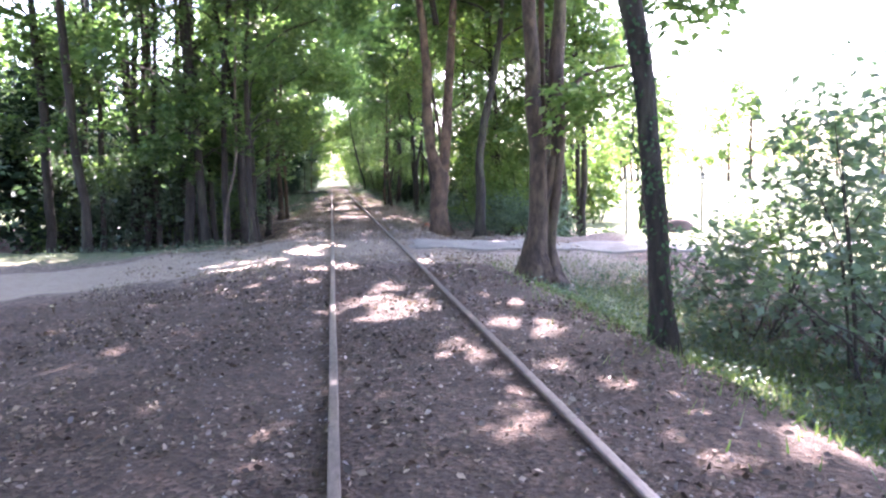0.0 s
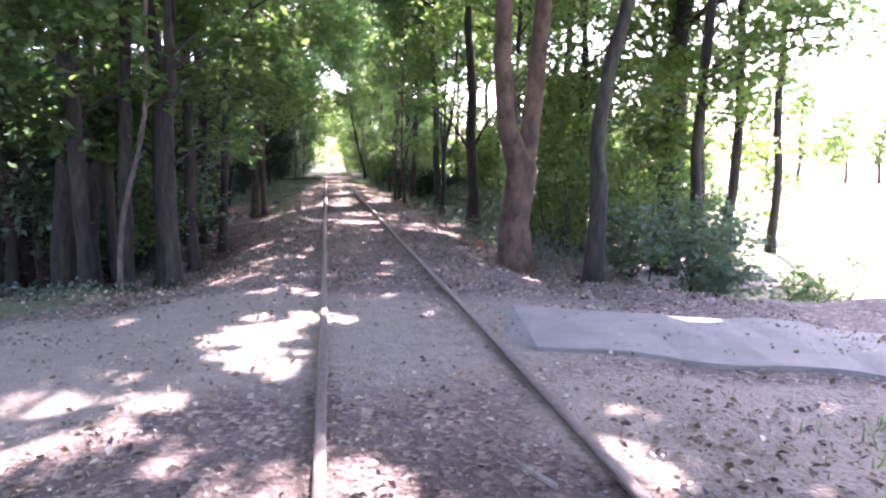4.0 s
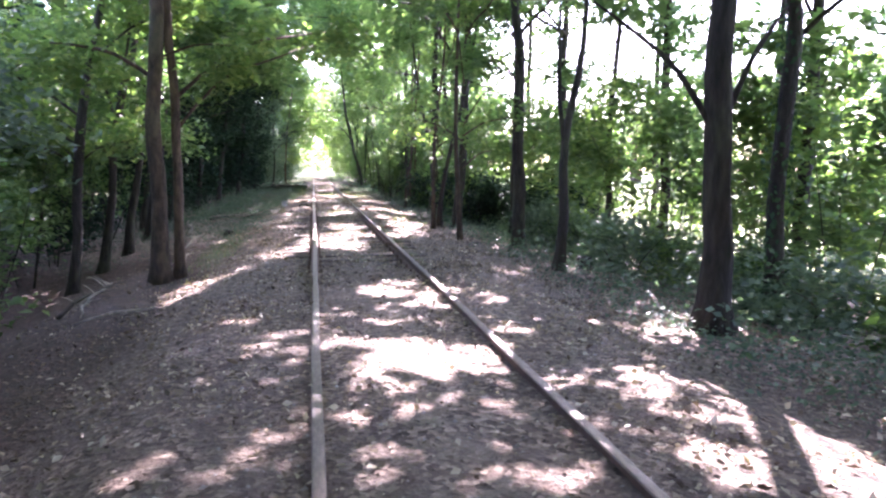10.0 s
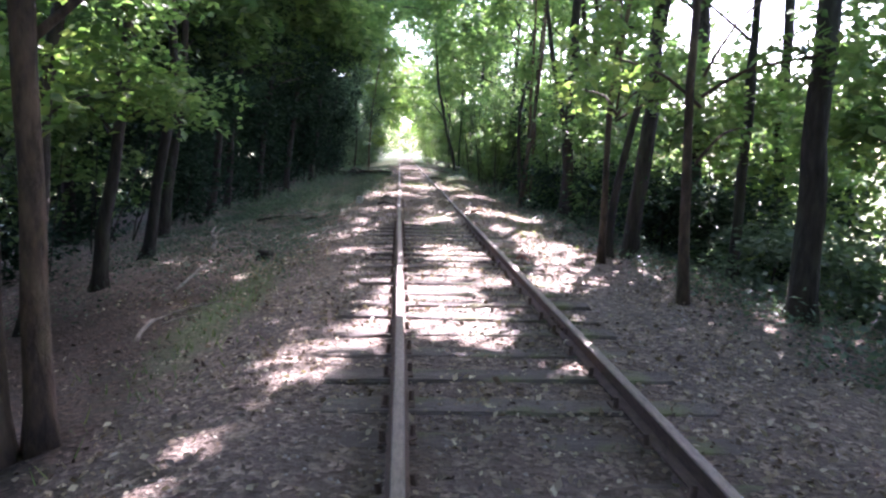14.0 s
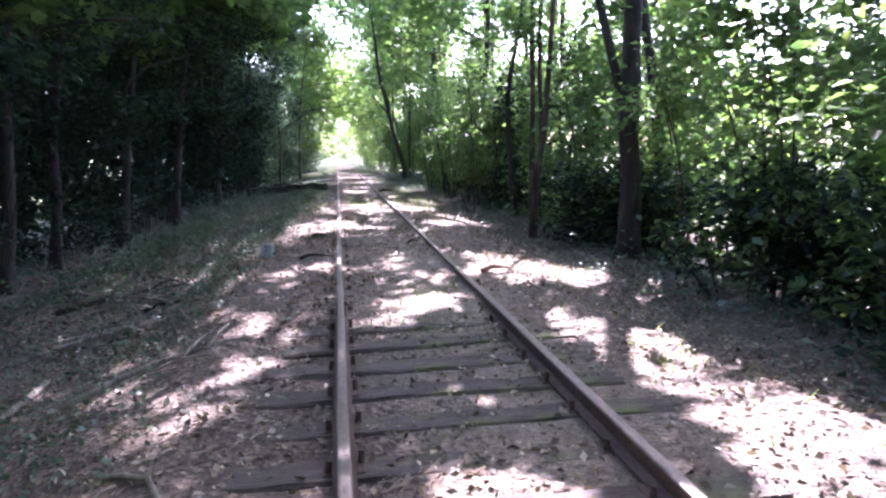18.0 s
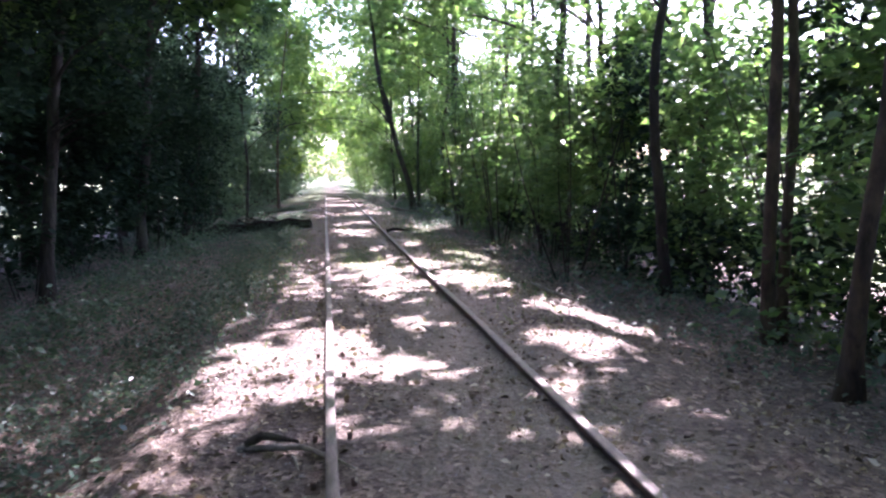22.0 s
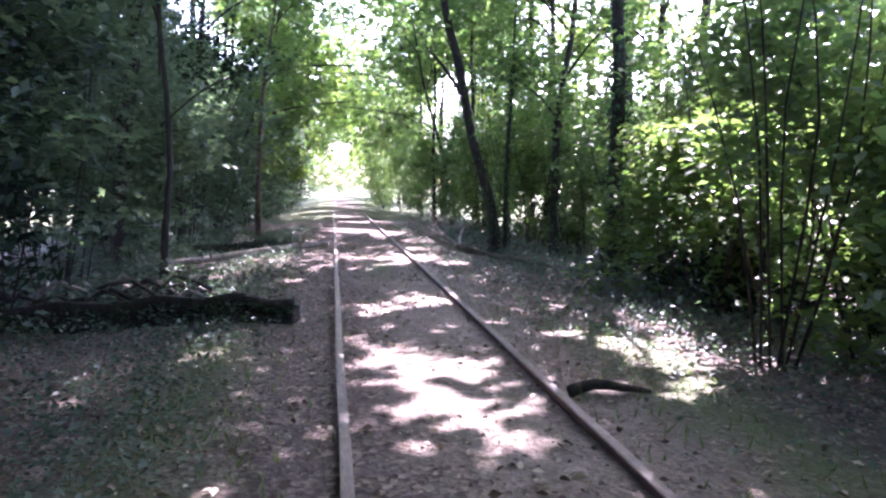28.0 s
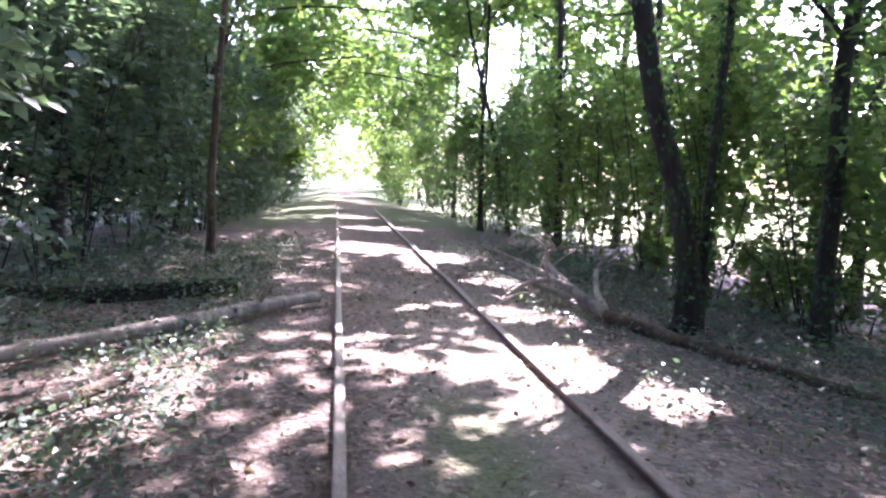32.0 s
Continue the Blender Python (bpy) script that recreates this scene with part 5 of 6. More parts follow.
for x, y in ((3.9, 66.8), (4.0, 68.6), (4.3, 69.8)):
    bush(x, y, 3.4, 0.9, 0.9, 170, LEAF_BRIGHT, 0.14, 5, "bright sunlit maple shrub beside the track", BARK, 0.35)
for x, y, h in ((4.4, 20.4, 1.5), (5.2, 19.0, 1.4), (6.0, 20.6, 1.9), (4.2, 22.4, 2.4), (5.6, 24.0, 2.8), (6.6, 26.5, 3.0), (4.9, 26.5, 2.2)):
    bush(x, y, h, 0.95, 0.9, 190, LEAF_GREY if h < 2 else LEAF_BRIGHT, 0.12, 5, "low broad-leaved bush beside the asphalt path", BARK_DARK, 0.1)
for k in range(18):
    x, y = rng.uniform(8.5, 15.0), rng.uniform(30, 54)
    bush(x, y, rng.uniform(2.6, 5.0), 1.6, 1.6, 130, LEAF_BRIGHT, 0.24, 3, "sunlit green shrub at the edge of the meadow", BARK_DARK, 0.3)
for k in range(6):
    y, sd = 99 + k * 8.0, (-1, 1)[k % 2]
    tall_tree(sd * 4.6, y, 12.0, 0.08, (-sd * 3.4, 0.3), 4.2, 2.6, 240, BARK_DARK, LEAF_BRIGHT, 0.3, "far bright tree arching over the track", low=2)
# Low growth that fills the shade under the shrubs, coloured near black for it.
y = 41.0
while y < 69:
    bush(4.7 + rng.uniform(-0.4, 0.8), y, rng.uniform(1.2, 1.9), 0.95, 0.95, 120, LEAF_SHADED, 0.13, 2, "low bramble under the shrubs with shade-dark leaves", BARK_DARK, 0.0)
    bush(6.4 + rng.uniform(-0.4, 0.8), y + 0.5, rng.uniform(1.3, 2.2), 1.1, 1.0, 90, LEAF_SHADED, 0.16, 2, "bramble deep in the thicket with shade-dark leaves", BARK_DARK, 0.0)
    y += 1.35
for y in (88.0, 101.0):
    for s in (-1, 1):
        tall_tree(s * 4.6, y + 2 * s, 10.0, 0.08, (-s * 2.2, 0.2), 3.2, 2.2, 300, BARK_DARK, LEAF_BRIGHT, 0.22, "bright slender tree leaning over the far track", low=5)
for x, y, h in ((7.4, 19.6, 0.7), (8.6, 20.3, 1.0), (10.0, 19.7, 0.8), (11.6, 19.2, 0.9)):
    bush(x, y, h, 0.8, 0.6, 90, LEAF, 0.1, 3, "low shrub on the sunny lawn by the path", BARK_DARK, 0.0)
# Brambles under the maple shrubs, with shade put into their leaf colour.
for x, y, h in ((4.6, 68.6, 0.9), (5.3, 69.8, 1.1), (4.9, 71.0, 0.8), (6.2, 70.8, 1.3), (5.9, 68.0, 1.2), (7.2, 69.4, 1.5), (6.8, 66.8, 1.3)):
    bush(x, y, h, 0.9, 0.8, 120, LEAF_SHADED, 0.13, 2, "low bramble under the maple shrubs with shade-dark leaves", BARK_DARK, 0.0)
for x, y, h in ((6.0, 78.4, 0.9), (7.2, 80.4, 1.1), (5.3, 80.2, 0.8), (8.2, 76.4, 1.0), (6.4, 83.0, 1.0), (7.0, 74.4, 0.9), (5.6, 76.6, 0.7), (4.9, 73.4, 1.5), (5.9, 75.2, 1.9), (5.2, 77.2, 1.4), (6.8, 72.6, 2.2), (7.4, 77.4, 2.4), (6.4, 79.6, 2.0), (8.6, 74.6, 2.6)):
    bush(x, y, h, 1.0, 0.9, 120, LEAF, 0.12, 4, "loose green seedlings behind the leaning trunk", BARK_DARK, 0.1)
# boughs high above the lawn's edge
for x, y, z in ((5.6, 19.5, 4.6), (6.8, 21.5, 5.4), (5.0, 24.0, 5.2), (8.4, 24.5, 6.0), (7.2, 21.2, 5.6)):
    tall_tree(x + 0.8, y + 1.8, z + 4.5, 0.12, (-0.8, -1.2), z - 1.2, 2.3, 480, BARK_DARK, LEAF_BRIGHT, 0.18, "broadleaf tree with boughs over the lawn's edge", low=4)
for x, y in ((7.2, 78.5), (8.6, 85.0), (9.6, 90.0)):
    tall_tree(x, y, 9.5, 0.1, (0.2, 0.3), 2.0, 2.6, 300, BARK_DARK, LEAF_BRIGHT, 0.22, "leafy tree behind the fallen log", low=6)
# shrub by the ditch
bush(4.35, 6.0, 3.0, 1.0, 1.3, 250, LEAF_GREY, 0.11, 6, "grey-green leafy shrub beside the ditch", BARK_DARK, 0.0)
bush(5.0, 8.2, 1.6, 0.8, 0.8, 90, LEAF_BRIGHT, 0.12, 4, "low green shrub in the grassy ditch", BARK_DARK, 0.0)

# ---- wood further off ----
for k in range(30):
    x, y = rng.uniform(-24, -9.5), rng.uniform(14, 110)
    tall_tree(x, y, rng.uniform(10, 14), rng.uniform(0.12, 0.24), (rng.uniform(-0.5, 0.5), 0), rng.uniform(2.5, 5.0), 3.2, 160, BARK_DARK, LEAF_SHADED if y > 35 else LEAF, 0.38, "tall dark tree deep in the wood", low=2)
for k in range(13):
    x, y = rng.uniform(5.5, 8.5), 27 + k * 6.3
    tall_tree(x, y, rng.uniform(9, 12), rng.uniform(0.08, 0.16), (rng.uniform(-0.5, 0.3), 0), rng.uniform(3.2, 5.0), 2.4, 280, BARK_DARK, LEAF, 0.24, "slender tree behind the bank", low=7)
for k in range(22):
    x, y = rng.uniform(40, 75), rng.uniform(70, 150)
    tall_tree(x, y, rng.uniform(8, 13), 0.22, (0, 0), 1.8, 4.2, 170, BARK, LEAF_BRIGHT, 0.6, "broad sunlit tree across the meadow")
for k in range(8):
    y = 112 + k * 5
    for s in (-1, 1):
        tall_tree(s * (5.2 + rng.uniform(0, 1.5)) - 0.02 * (y - 110), y, 11, 0.12, (-s * 1.2, 0), 1.6, 3.2, 220, BARK_DARK, LEAF_BRIGHT if s > 0 else LEAF, 0.36, "far tree beside the track", low=3)
# leafy edge where the track bends away
for k in range(16):
    y = 150 + 2.2 * k
    bush(-9.0 + 1.15 * k, y, 6.5, 2.4, 2.2, 170, LEAF_BRIGHT, 0.3, 3, "far sunlit shrub where the track bends away", BARK_DARK, 0.1, spread=0.7)


def canopy_tree(x, y, lobes, label, leaf=LEAF):
    """A tall tree whose long limbs hold crown lobes high over the track."""
    crown, limbs = [], []
    for ex, ey, ez, rx, ry, rz, n in lobes:
        crown.append((ex - x, ey - y, ez, rx, ry, rz, n))
        limbs.append(((0, 0, ez - 2.0), (ex - x, ey - y, ez - 0.2), 0.05, 0.02))
    top = max(l[2] for l in lobes)
    make_tree(x, y, [[(0, 0, 0, 0.15), (0.05, 0, 1.0, 0.12), (-0.1, 0, 5.0, 0.11), (0.1, 0.1, top, 0.04)]], label, BARK_DARK, crown, leaf, 0.42, limbs, hollow=-0.2, per=10, spread=0.7)


def jit(a):
    return rng.uniform(-a, a)


# Crowns mostly above the view, added to block sun and sky from the track.
y = -6.0
while y < 104:
    thin = 0.75 if y > 96 else 1.0
    lobes = []
    for k in range(2):
        v = y + 3.1 * k
        lobes += [(3.2 + jit(0.5), v + jit(0.6), 8.2 + jit(0.7), 2.1, 2.1, 1.2, int(78 * thin)), (5.6, v + 1.0, 9.5, 2.3, 2.2, 1.4, int(62 * thin)),
                  (2.9 + jit(0.6), v + 1.3, 12.5 + jit(0.8), 2.3, 2.2, 1.3, int(84 * thin)), (2.6 + jit(0.6), v + 0.4, 17.0 + jit(0.8), 2.4, 2.3, 1.3, int(84 * thin))]
    # Extra lobes added to shade the left bank.
    if 28 < y < 46:
        lobes += [(1.1 + jit(0.3), y + 0.4, 12.2, 1.8, 2.1, 1.0, 130), (1.1 + jit(0.3), y + 3.5, 12.2, 1.8, 2.1, 1.0, 130)]
    if y > 20 or y < -1:
        canopy_tree(7.4 + rng.uniform(0, 2.0), y + 1.2, lobes, "tall tree with a wide crown over the track")
    lobes = []
    for k in range(2):
        v = y + 3.1 * k
        lobes += [(-2.7 + jit(0.5), v + 0.8, 9.5 + jit(0.7), 1.9, 2.1, 1.2, int(66 * thin)), (-5.0, v + 0.3, 10.5, 2.2, 2.2, 1.4, 70)]
        # Lobes added to darken the left thicket.
        if 44 < v < 66:
            lobes += [(-4.3 + jit(0.4), v + 0.5, 6.6 + jit(0.4), 2.1, 2.1, 0.9, 200), (-6.6 + jit(0.5), v, 5.2 + jit(0.5), 1.8, 2.1, 1.6, 180)]
        if v < 102:
            # Lobes added to keep sun off the floor left of the rails.
            if 60 < v < 76:
                lobes.append((0.8 + jit(0.5), v + 1.5, 10.6 + jit(0.6), 2.0, 2.0, 1.0, 85))
            lobes.append((-0.2 + jit(0.6), v, 14.0 + jit(0.8), 2.4, 2.3, 1.2, 140))
    canopy_tree(-7.0 - rng.uniform(0, 1.5), y + 0.9, lobes, "tall dark tree with a wide crown over the track")
    y += 6.2
# high crowns added above the view, to shade the hollow beyond the right bank
for k in range(4):
    y = 26.5 + 6.4 * k
    canopy_tree(12.2 + jit(0.6), y + 1.0, [(8.2 + jit(0.4), y, 9.2, 2.2, 2.2, 0.9, 120), (10.4 + jit(0.4), y + 1.6, 9.8, 2.2, 2.2, 0.9, 110), (8.6 + jit(0.4), y + 3.2, 9.4, 2.2, 2.2, 0.9, 120), (11.0 + jit(0.4), y + 4.6, 10.2, 2.2, 2.2, 0.9, 110)],
                "tall tree added beyond the bank, its high crown for shade")
# boughs that close the view far along the track
for k in range(9):
    y, sd = 92 + 6.5 * k, (-1, 1)[k % 2]
    canopy_tree(sd * 5.4, y, [(-sd * 0.2 + jit(0.5), y + jit(1), 5.6 + 0.35 * k + jit(0.5), 2.2, 2.0, 1.2, 70), (sd * 2.4, y + 1, 4.8 + jit(0.6), 2.0, 2.0, 1.4, 80), (-sd * 1.4, y + 2, 8.0 + jit(0.8), 2.4, 2.2, 1.5, 80), (sd * 1.0, y - 1, 10.5, 2.4, 2.2, 1.4, 70)],
                "bright tree with boughs closing over the far track", LEAF_BRIGHT)
# high crowns of the three trees by the open lawn, added unseen for shade
for t, x, y0, rows in ((ivy_tree, 1.9, 6.6, (3.0, 6.5)), (maple, 2.8, 11.8, (10.0, 13.5)), (forked, 2.6, 20.8, (17.0, 20.5, 24.0))):
    high = []
    for y in rows:
        high += [(2.8, y, 9.0, 2.3, 2.0, 1.2, 85), (4.6, y + 1.0, 11.5, 2.2, 2.2, 1.4, 100), (6.2, y + 0.5, 13.0, 2.2, 2.2, 1.4, 90), (2.2, y + 2.2, 13.5, 2.3, 2.2, 1.3, 95), (-0.6, y, 11.5, 2.2, 2.2, 1.2, 90), (2.4, y, 17.5, 2.4, 2.4, 1.2, 85)]
    if t is maple:
        high += [(0.7, 11.5, 10.9, 1.9, 1.9, 1.0, 100), (1.9, 14.0, 14.2, 1.8, 1.8, 1.0, 70)]
    high_crown(t, x, y0, high)
# Two trees out of view, added to shade the ditch and lawn edge.
for tx, ty in ((9.6, 7.6), (13.0, 12.0)):
    canopy_tree(tx, ty, [(7.6, ty + 7.0, 10.5, 2.4, 2.2, 1.3, 110), (8.8, ty + 9.5, 12.0, 2.4, 2.2, 1.3, 110), (6.4, ty + 9.0, 12.5, 2.2, 2.2, 1.2, 100), (9.6, ty + 6.0, 13.0, 2.4, 2.2, 1.3, 90), (7.0, ty + 3.5, 12.5, 2.4, 2.2, 1.3, 90)], "unseen tall tree by the lawn, added to shade the ditch")
# undergrowth out of view round the start of the walk, added to block skylight
for x, y, h in ((-7.0, -3.0, 5.0), (-7.6, 0.5, 5.5), (-8.0, 4.0, 5.5), (-9.0, 7.0, 5.0), (-4.0, -6.5, 5.0), (0.0, -8.0, 5.5), (4.0, -6.5, 5.0), (6.5, -3.0, 4.5)):
    bush(x, y, h, 2.0, 2.0, 170, LEAF, 0.34, 3, "unseen leafy shrub by the track's start, added to block skylight", BARK_DARK, 0.1, spread=0.6)
# unseen trees behind and beside the start of the walk, added for shade
for x, y in ((-5.5, 2.0), (-8.0, 7.0), (-11.0, 12.5), (-6.0, -5.0), (4.5, -4.0), (-9.5, -1.0), (1.5, -9.0), (7.5, -1.5), (-12, 17.0)):
    tall_tree(x, y, 12, 0.2, (0.4, 0.8), 5.0, 3.4, 300, BARK, LEAF, 0.36, "unseen tall tree beside the start of the track, for shade")

# ---- things on the ground ----
def log_thing(name, pts, radii, mat, label, category="log", cut=CUT, stubs=()):
    t = thing(name, (0, 0, 0), label, category, "dead wood on the ground")
    part_mesh("log_body", tube("log_body", pts, radii, 16, 0.24 if mat is BARK_DARK else 0.07, 0, len(pts)), mat, t)
    a, b = Vector(pts[-2]), Vector(pts[-1])
    q = (b - a).normalized()
    bm = bmesh.new()
    bmesh.ops.create_circle(bm, cap_ends=True, segments=12, radius=radii[-1] * 0.97)
    bmesh.ops.transform(bm, matrix=Matrix.Translation(b + q * 0.004) @ q.to_track_quat("Z", "Y").to_matrix().to_4x4(), verts=bm.verts)
    part("cut_end", bm, cut, t, "paler cut end of the log")
    if mat is BARK_DARK:
        P = np.array(pts)
        k = RNG.uniform(0, len(pts) - 1, 900)
        c = np.stack([np.interp(k, np.arange(len(pts)), P[:, j]) for j in range(3)], 1)
        rr = np.interp(k, np.arange(len(pts)), np.array(radii))
        side = RNG.normal(-0.5, 0.8, 900)
        c[:, 1] += np.sin(side) * rr
        c[:, 2] += np.abs(np.cos(side)) * rr + 0.01
        me = leaf_mesh("moss_and_leaves", c, RNG.uniform(0.04, 0.09, 900), RNG.normal(0, 1, (900, 3)) * (1, 1, 0.3), RNG.normal(0, 0.3, (900, 3)) + (0, 0, 1))
        part_mesh("moss_and_leaves", me, COVER, t, "small green leaves growing on the log")
    for k, (s, e, r) in enumerate(stubs):
        part_mesh("branch_stub", tube("branch_stub", (s, Vector(s).lerp(Vector(e), 0.5) + Vector((0, 0, 0.03)), e), (r, r * 0.8, r * 0.3), 7, 0.08, 0, k), mat, t)
    return t


def zg(x, y, up):
    return (x, y, gz(x, y) + up)


log_thing("fallen_tree", (zg(-5.4, 73.9, 0.04), zg(-3.6, 74.6, 0.1), zg(-2.3, 75.25, 0.13), zg(-1.5, 76.1, 0.12), zg(-0.98, 76.75, 0.1)), (0.05, 0.06, 0.068, 0.07, 0.06), DEAD,
          "grey barkless fallen trunk lying up to the rail", stubs=((zg(-1.5, 76.0, 0.2), zg(-1.35, 75.7, 0.42), 0.03), (zg(-3.2, 74.4, 0.2), zg(-3.1, 74.1, 0.4), 0.025)))
log_thing("fallen_log", (zg(-4.6, 68.75, 0.05), zg(-3.8, 68.6, 0.1), zg(-3.2, 68.5, 0.07), zg(-2.7, 68.42, 0.11), zg(-2.2, 68.3, 0.07), zg(-1.85, 68.2, 0.1), zg(-1.5, 68.1, 0.07), zg(-1.22, 68.02, 0.08)), (0.14, 0.18, 0.155, 0.185, 0.15, 0.175, 0.14, 0.15), BARK_DARK, "thick dark rotten log covered with moss and leaves", cut=BARK_DARK)
log_thing("fallen_log", (zg(-3.26, 70.62, 0.1), zg(-2.95, 70.35, 0.14), zg(-2.54, 70.0, 0.15)), (0.13, 0.16, 0.165), BARK_DARK, "dark rotten log end among ground ivy", cut=BARK_DARK)
log_thing("fallen_tree", (zg(-5.5, 78.0, 0.1), zg(-3.6, 77.6, 0.1), zg(-1.9, 77.4, 0.09)), (0.1, 0.09, 0.07), BARK_DARK, "thin dark fallen trunk under the shrubs")
log_thing("fallen_log", (zg(4.4, 72.4, -0.02), zg(3.2, 73.8, 0.0), zg(2.55, 75.2, 0.05), zg(2.1, 76.1, 0.1)), (0.04, 0.05, 0.065, 0.075), BARK, "brown fallen log slanting down the bank")
log_thing("fallen_log", (zg(-4.2, 73.3, 0.06), zg(-3.0, 73.2, 0.08), zg(-2.1, 73.9, 0.1)), (0.05, 0.05, 0.04), BARK, "thin crooked branch on the bank", "branch")


def brush_pile():
    rng = random.Random(17)
    t = thing("brush_pile", (0, 0, 0), "dark heap of rotten branches and leaves around the log", "brush pile")
    for k in range(26):
        x, y = rng.uniform(-4.6, -2.2), rng.uniform(68.5, 69.7)
        a, ln = rng.uniform(-0.5, 0.5) + (3.14 if k % 2 else 0), rng.uniform(0.5, 1.3)
        e = (x + math.cos(a) * ln, y + math.sin(a) * ln)
        r = rng.uniform(0.012, 0.045)
        part_mesh("branch", tube("branch", (zg(x, y, rng.uniform(0.02, 0.35)), zg((x + e[0]) / 2, (y + e[1]) / 2, rng.uniform(0.15, 0.5)), zg(*e, rng.uniform(0.02, 0.15))), (r, r * 0.8, r * 0.4), 6, 0.1, 0, k), BARK_DARK if k % 4 else DEAD, t)
    c = blob(-3.3, 69.3, 0.0, 1.5, 0.6, 0.42, 190, 0.8)
    heap = leaves("heap_cover", c, 0.08, COVER, t, 7, 0.2, 0.5)
    tagged(heap, "small dull green leaves over the heap", kind="stuff")


brush_pile()


def roots(cx, cy, n, reach, r, mat):
    """Surface roots that run out from a tree's foot."""
    rng = random.Random(int(cx * 10))
    for k in range(n):
        a = -2.6 + 4.4 * k / (n - 1) + rng.uniform(-0.2, 0.2)
        ln = reach * rng.uniform(0.6, 1.1)
        t = thing("tree_root", (0, 0, 0), "gnarled surface root spreading over the bare soil", "root", "surface roots")
        pts = [zg(cx + math.cos(a) * 0.2, cy + math.sin(a) * 0.2, 0.09), zg(cx + math.cos(a + 0.1) * ln * 0.45, cy + math.sin(a + 0.1) * ln * 0.45, 0.02), zg(cx + math.cos(a - 0.1) * ln, cy + math.sin(a - 0.1) * ln, -0.03)]
        part_mesh("root_body", tube("root_body", pts, (r, r * 0.6, r * 0.25), 8, 0.1, 0, k), mat, t)


roots(2.86, 11.65, 7, 0.95, 0.075, BARK)
roots(3.15, 11.35, 4, 0.9, 0.045, BARK_PALE)


def stump(x, y, r, h, mat, cut, label):
    t = thing("tree_stump", (0, 0, 0), label, "stump", "tree stumps")
    z = gz(x, y)
    part_mesh("stump_body", tube("stump_body", ((x, y, z - 0.1), (x, y, z + h * 0.5), (x + 0.01, y, z + h)), (r * 1.2, r * 1.02, r), 12, 0.06, 0.35, int(y)), mat, t)
    bm = bmesh.new()
    bmesh.ops.create_circle(bm, cap_ends=True, segments=12, radius=r * 0.98)
    bmesh.ops.translate(bm, vec=(x + 0.01, y, z + h + 0.004), verts=bm.verts)
    part("cut_face", bm, cut, t, "cut face of the stump")


stump(2.52, 23.45, 0.082, 0.17, CUT_RED, CUT, "cut stump with fresh reddish sides among ground ivy")
stump(-3.05, 41.5, 0.11, 0.16, BARK_DARK, BARK_DARK, "small dark rotten stump in the grass")
stump(4.05, 33.9, 0.12, 0.22, BARK_DARK, BARK_DARK, "small dark stump under the trees")


def marker_stone():
    x, y = -1.88, 49.0
    z = gz(x, y)
    t = thing("marker_stone", (x, y, z), "white painted distance stone leaning in the grass", "marker stone")
    t.rotation_euler = (radians(-6), radians(5), radians(-14))
    t.scale = (0.88, 0.88, 0.92)
    bm = box_bm(-0.11, 0.11, -0.075, 0.075, -0.12, 0.27, 0.025)
    for v in bm.verts:
        if v.co.z > 0.2:
            v.co.z -= 0.05 * abs(v.co.x) / 0.11
        v.co.x *= 1 - 0.15 * max(0, v.co.z)
    part("stone_block", bm, STONE, t)
    for k, (bx, bz, w) in enumerate(((-0.012, 0.18, 0.05), (0.0, 0.13, 0.04))):
        part("ink_bar", box_bm(bx - w / 2, bx + w / 2, -0.079, -0.0745, bz - 0.007, bz + 0.007), INK, t, "dark unreadable mark")


marker_stone()


def boulder(x, y, rx, ry, rz, mat, label):
    bm = bmesh.new()
    bmesh.ops.create_icosphere(bm, subdivisions=3, radius=1)
    for v in bm.verts:
        n = noise.noise(v.co * 1.6 + Vector((x, y, 0))) * 0.22 + noise.noise(v.co * 4 + Vector((y, x, 1))) * 0.07
        v.co = v.co * (1 + n)
        v.co = Vector((v.co.x * rx, v.co.y * ry, max(v.co.z, -0.5) * rz))
    me = bpy.data.meshes.new("boulder")
    bm.to_mesh(me)
    bm.free()
    me.shade_smooth()
    me.materials.append(mat)
    ob = new("boulder", me)
    ob.location = (x, y, gz(x, y) + rz * 0.42)
    tagged(ob, label, "boulder")


boulder(8.4, 17.2, 0.52, 0.42, 0.36, BOULDER, "brown rounded boulder on the lawn beside the asphalt path")


def post(x, y, h, sign):
    z = gz(x, y)
    t = thing("sign_post" if sign else "wooden_post", (x, y, z), "slim post with a small dark plate beside the path" if sign else "slim weathered post on the sunny lawn", "post")
    part_mesh("pole", tube("pole", ((0, 0, -0.1), (0.01, 0, h * 0.5), (0, 0.01, h)), (0.035, 0.033, 0.03), 8, 0.04), POST, t)
    if sign:
        plate = part("plate", box_bm(-0.07, 0.07, -0.05, -0.03, h - 0.55, h - 0.28, 0.01), INK, t, "small dark plate")
        part("ink_bar", box_bm(-0.05, 0.05, -0.055, -0.0505, h - 0.42, h - 0.39), STONE, plate)


post(7.1, 17.4, 2.0, False)
post(8.95, 16.8, 1.85, True)


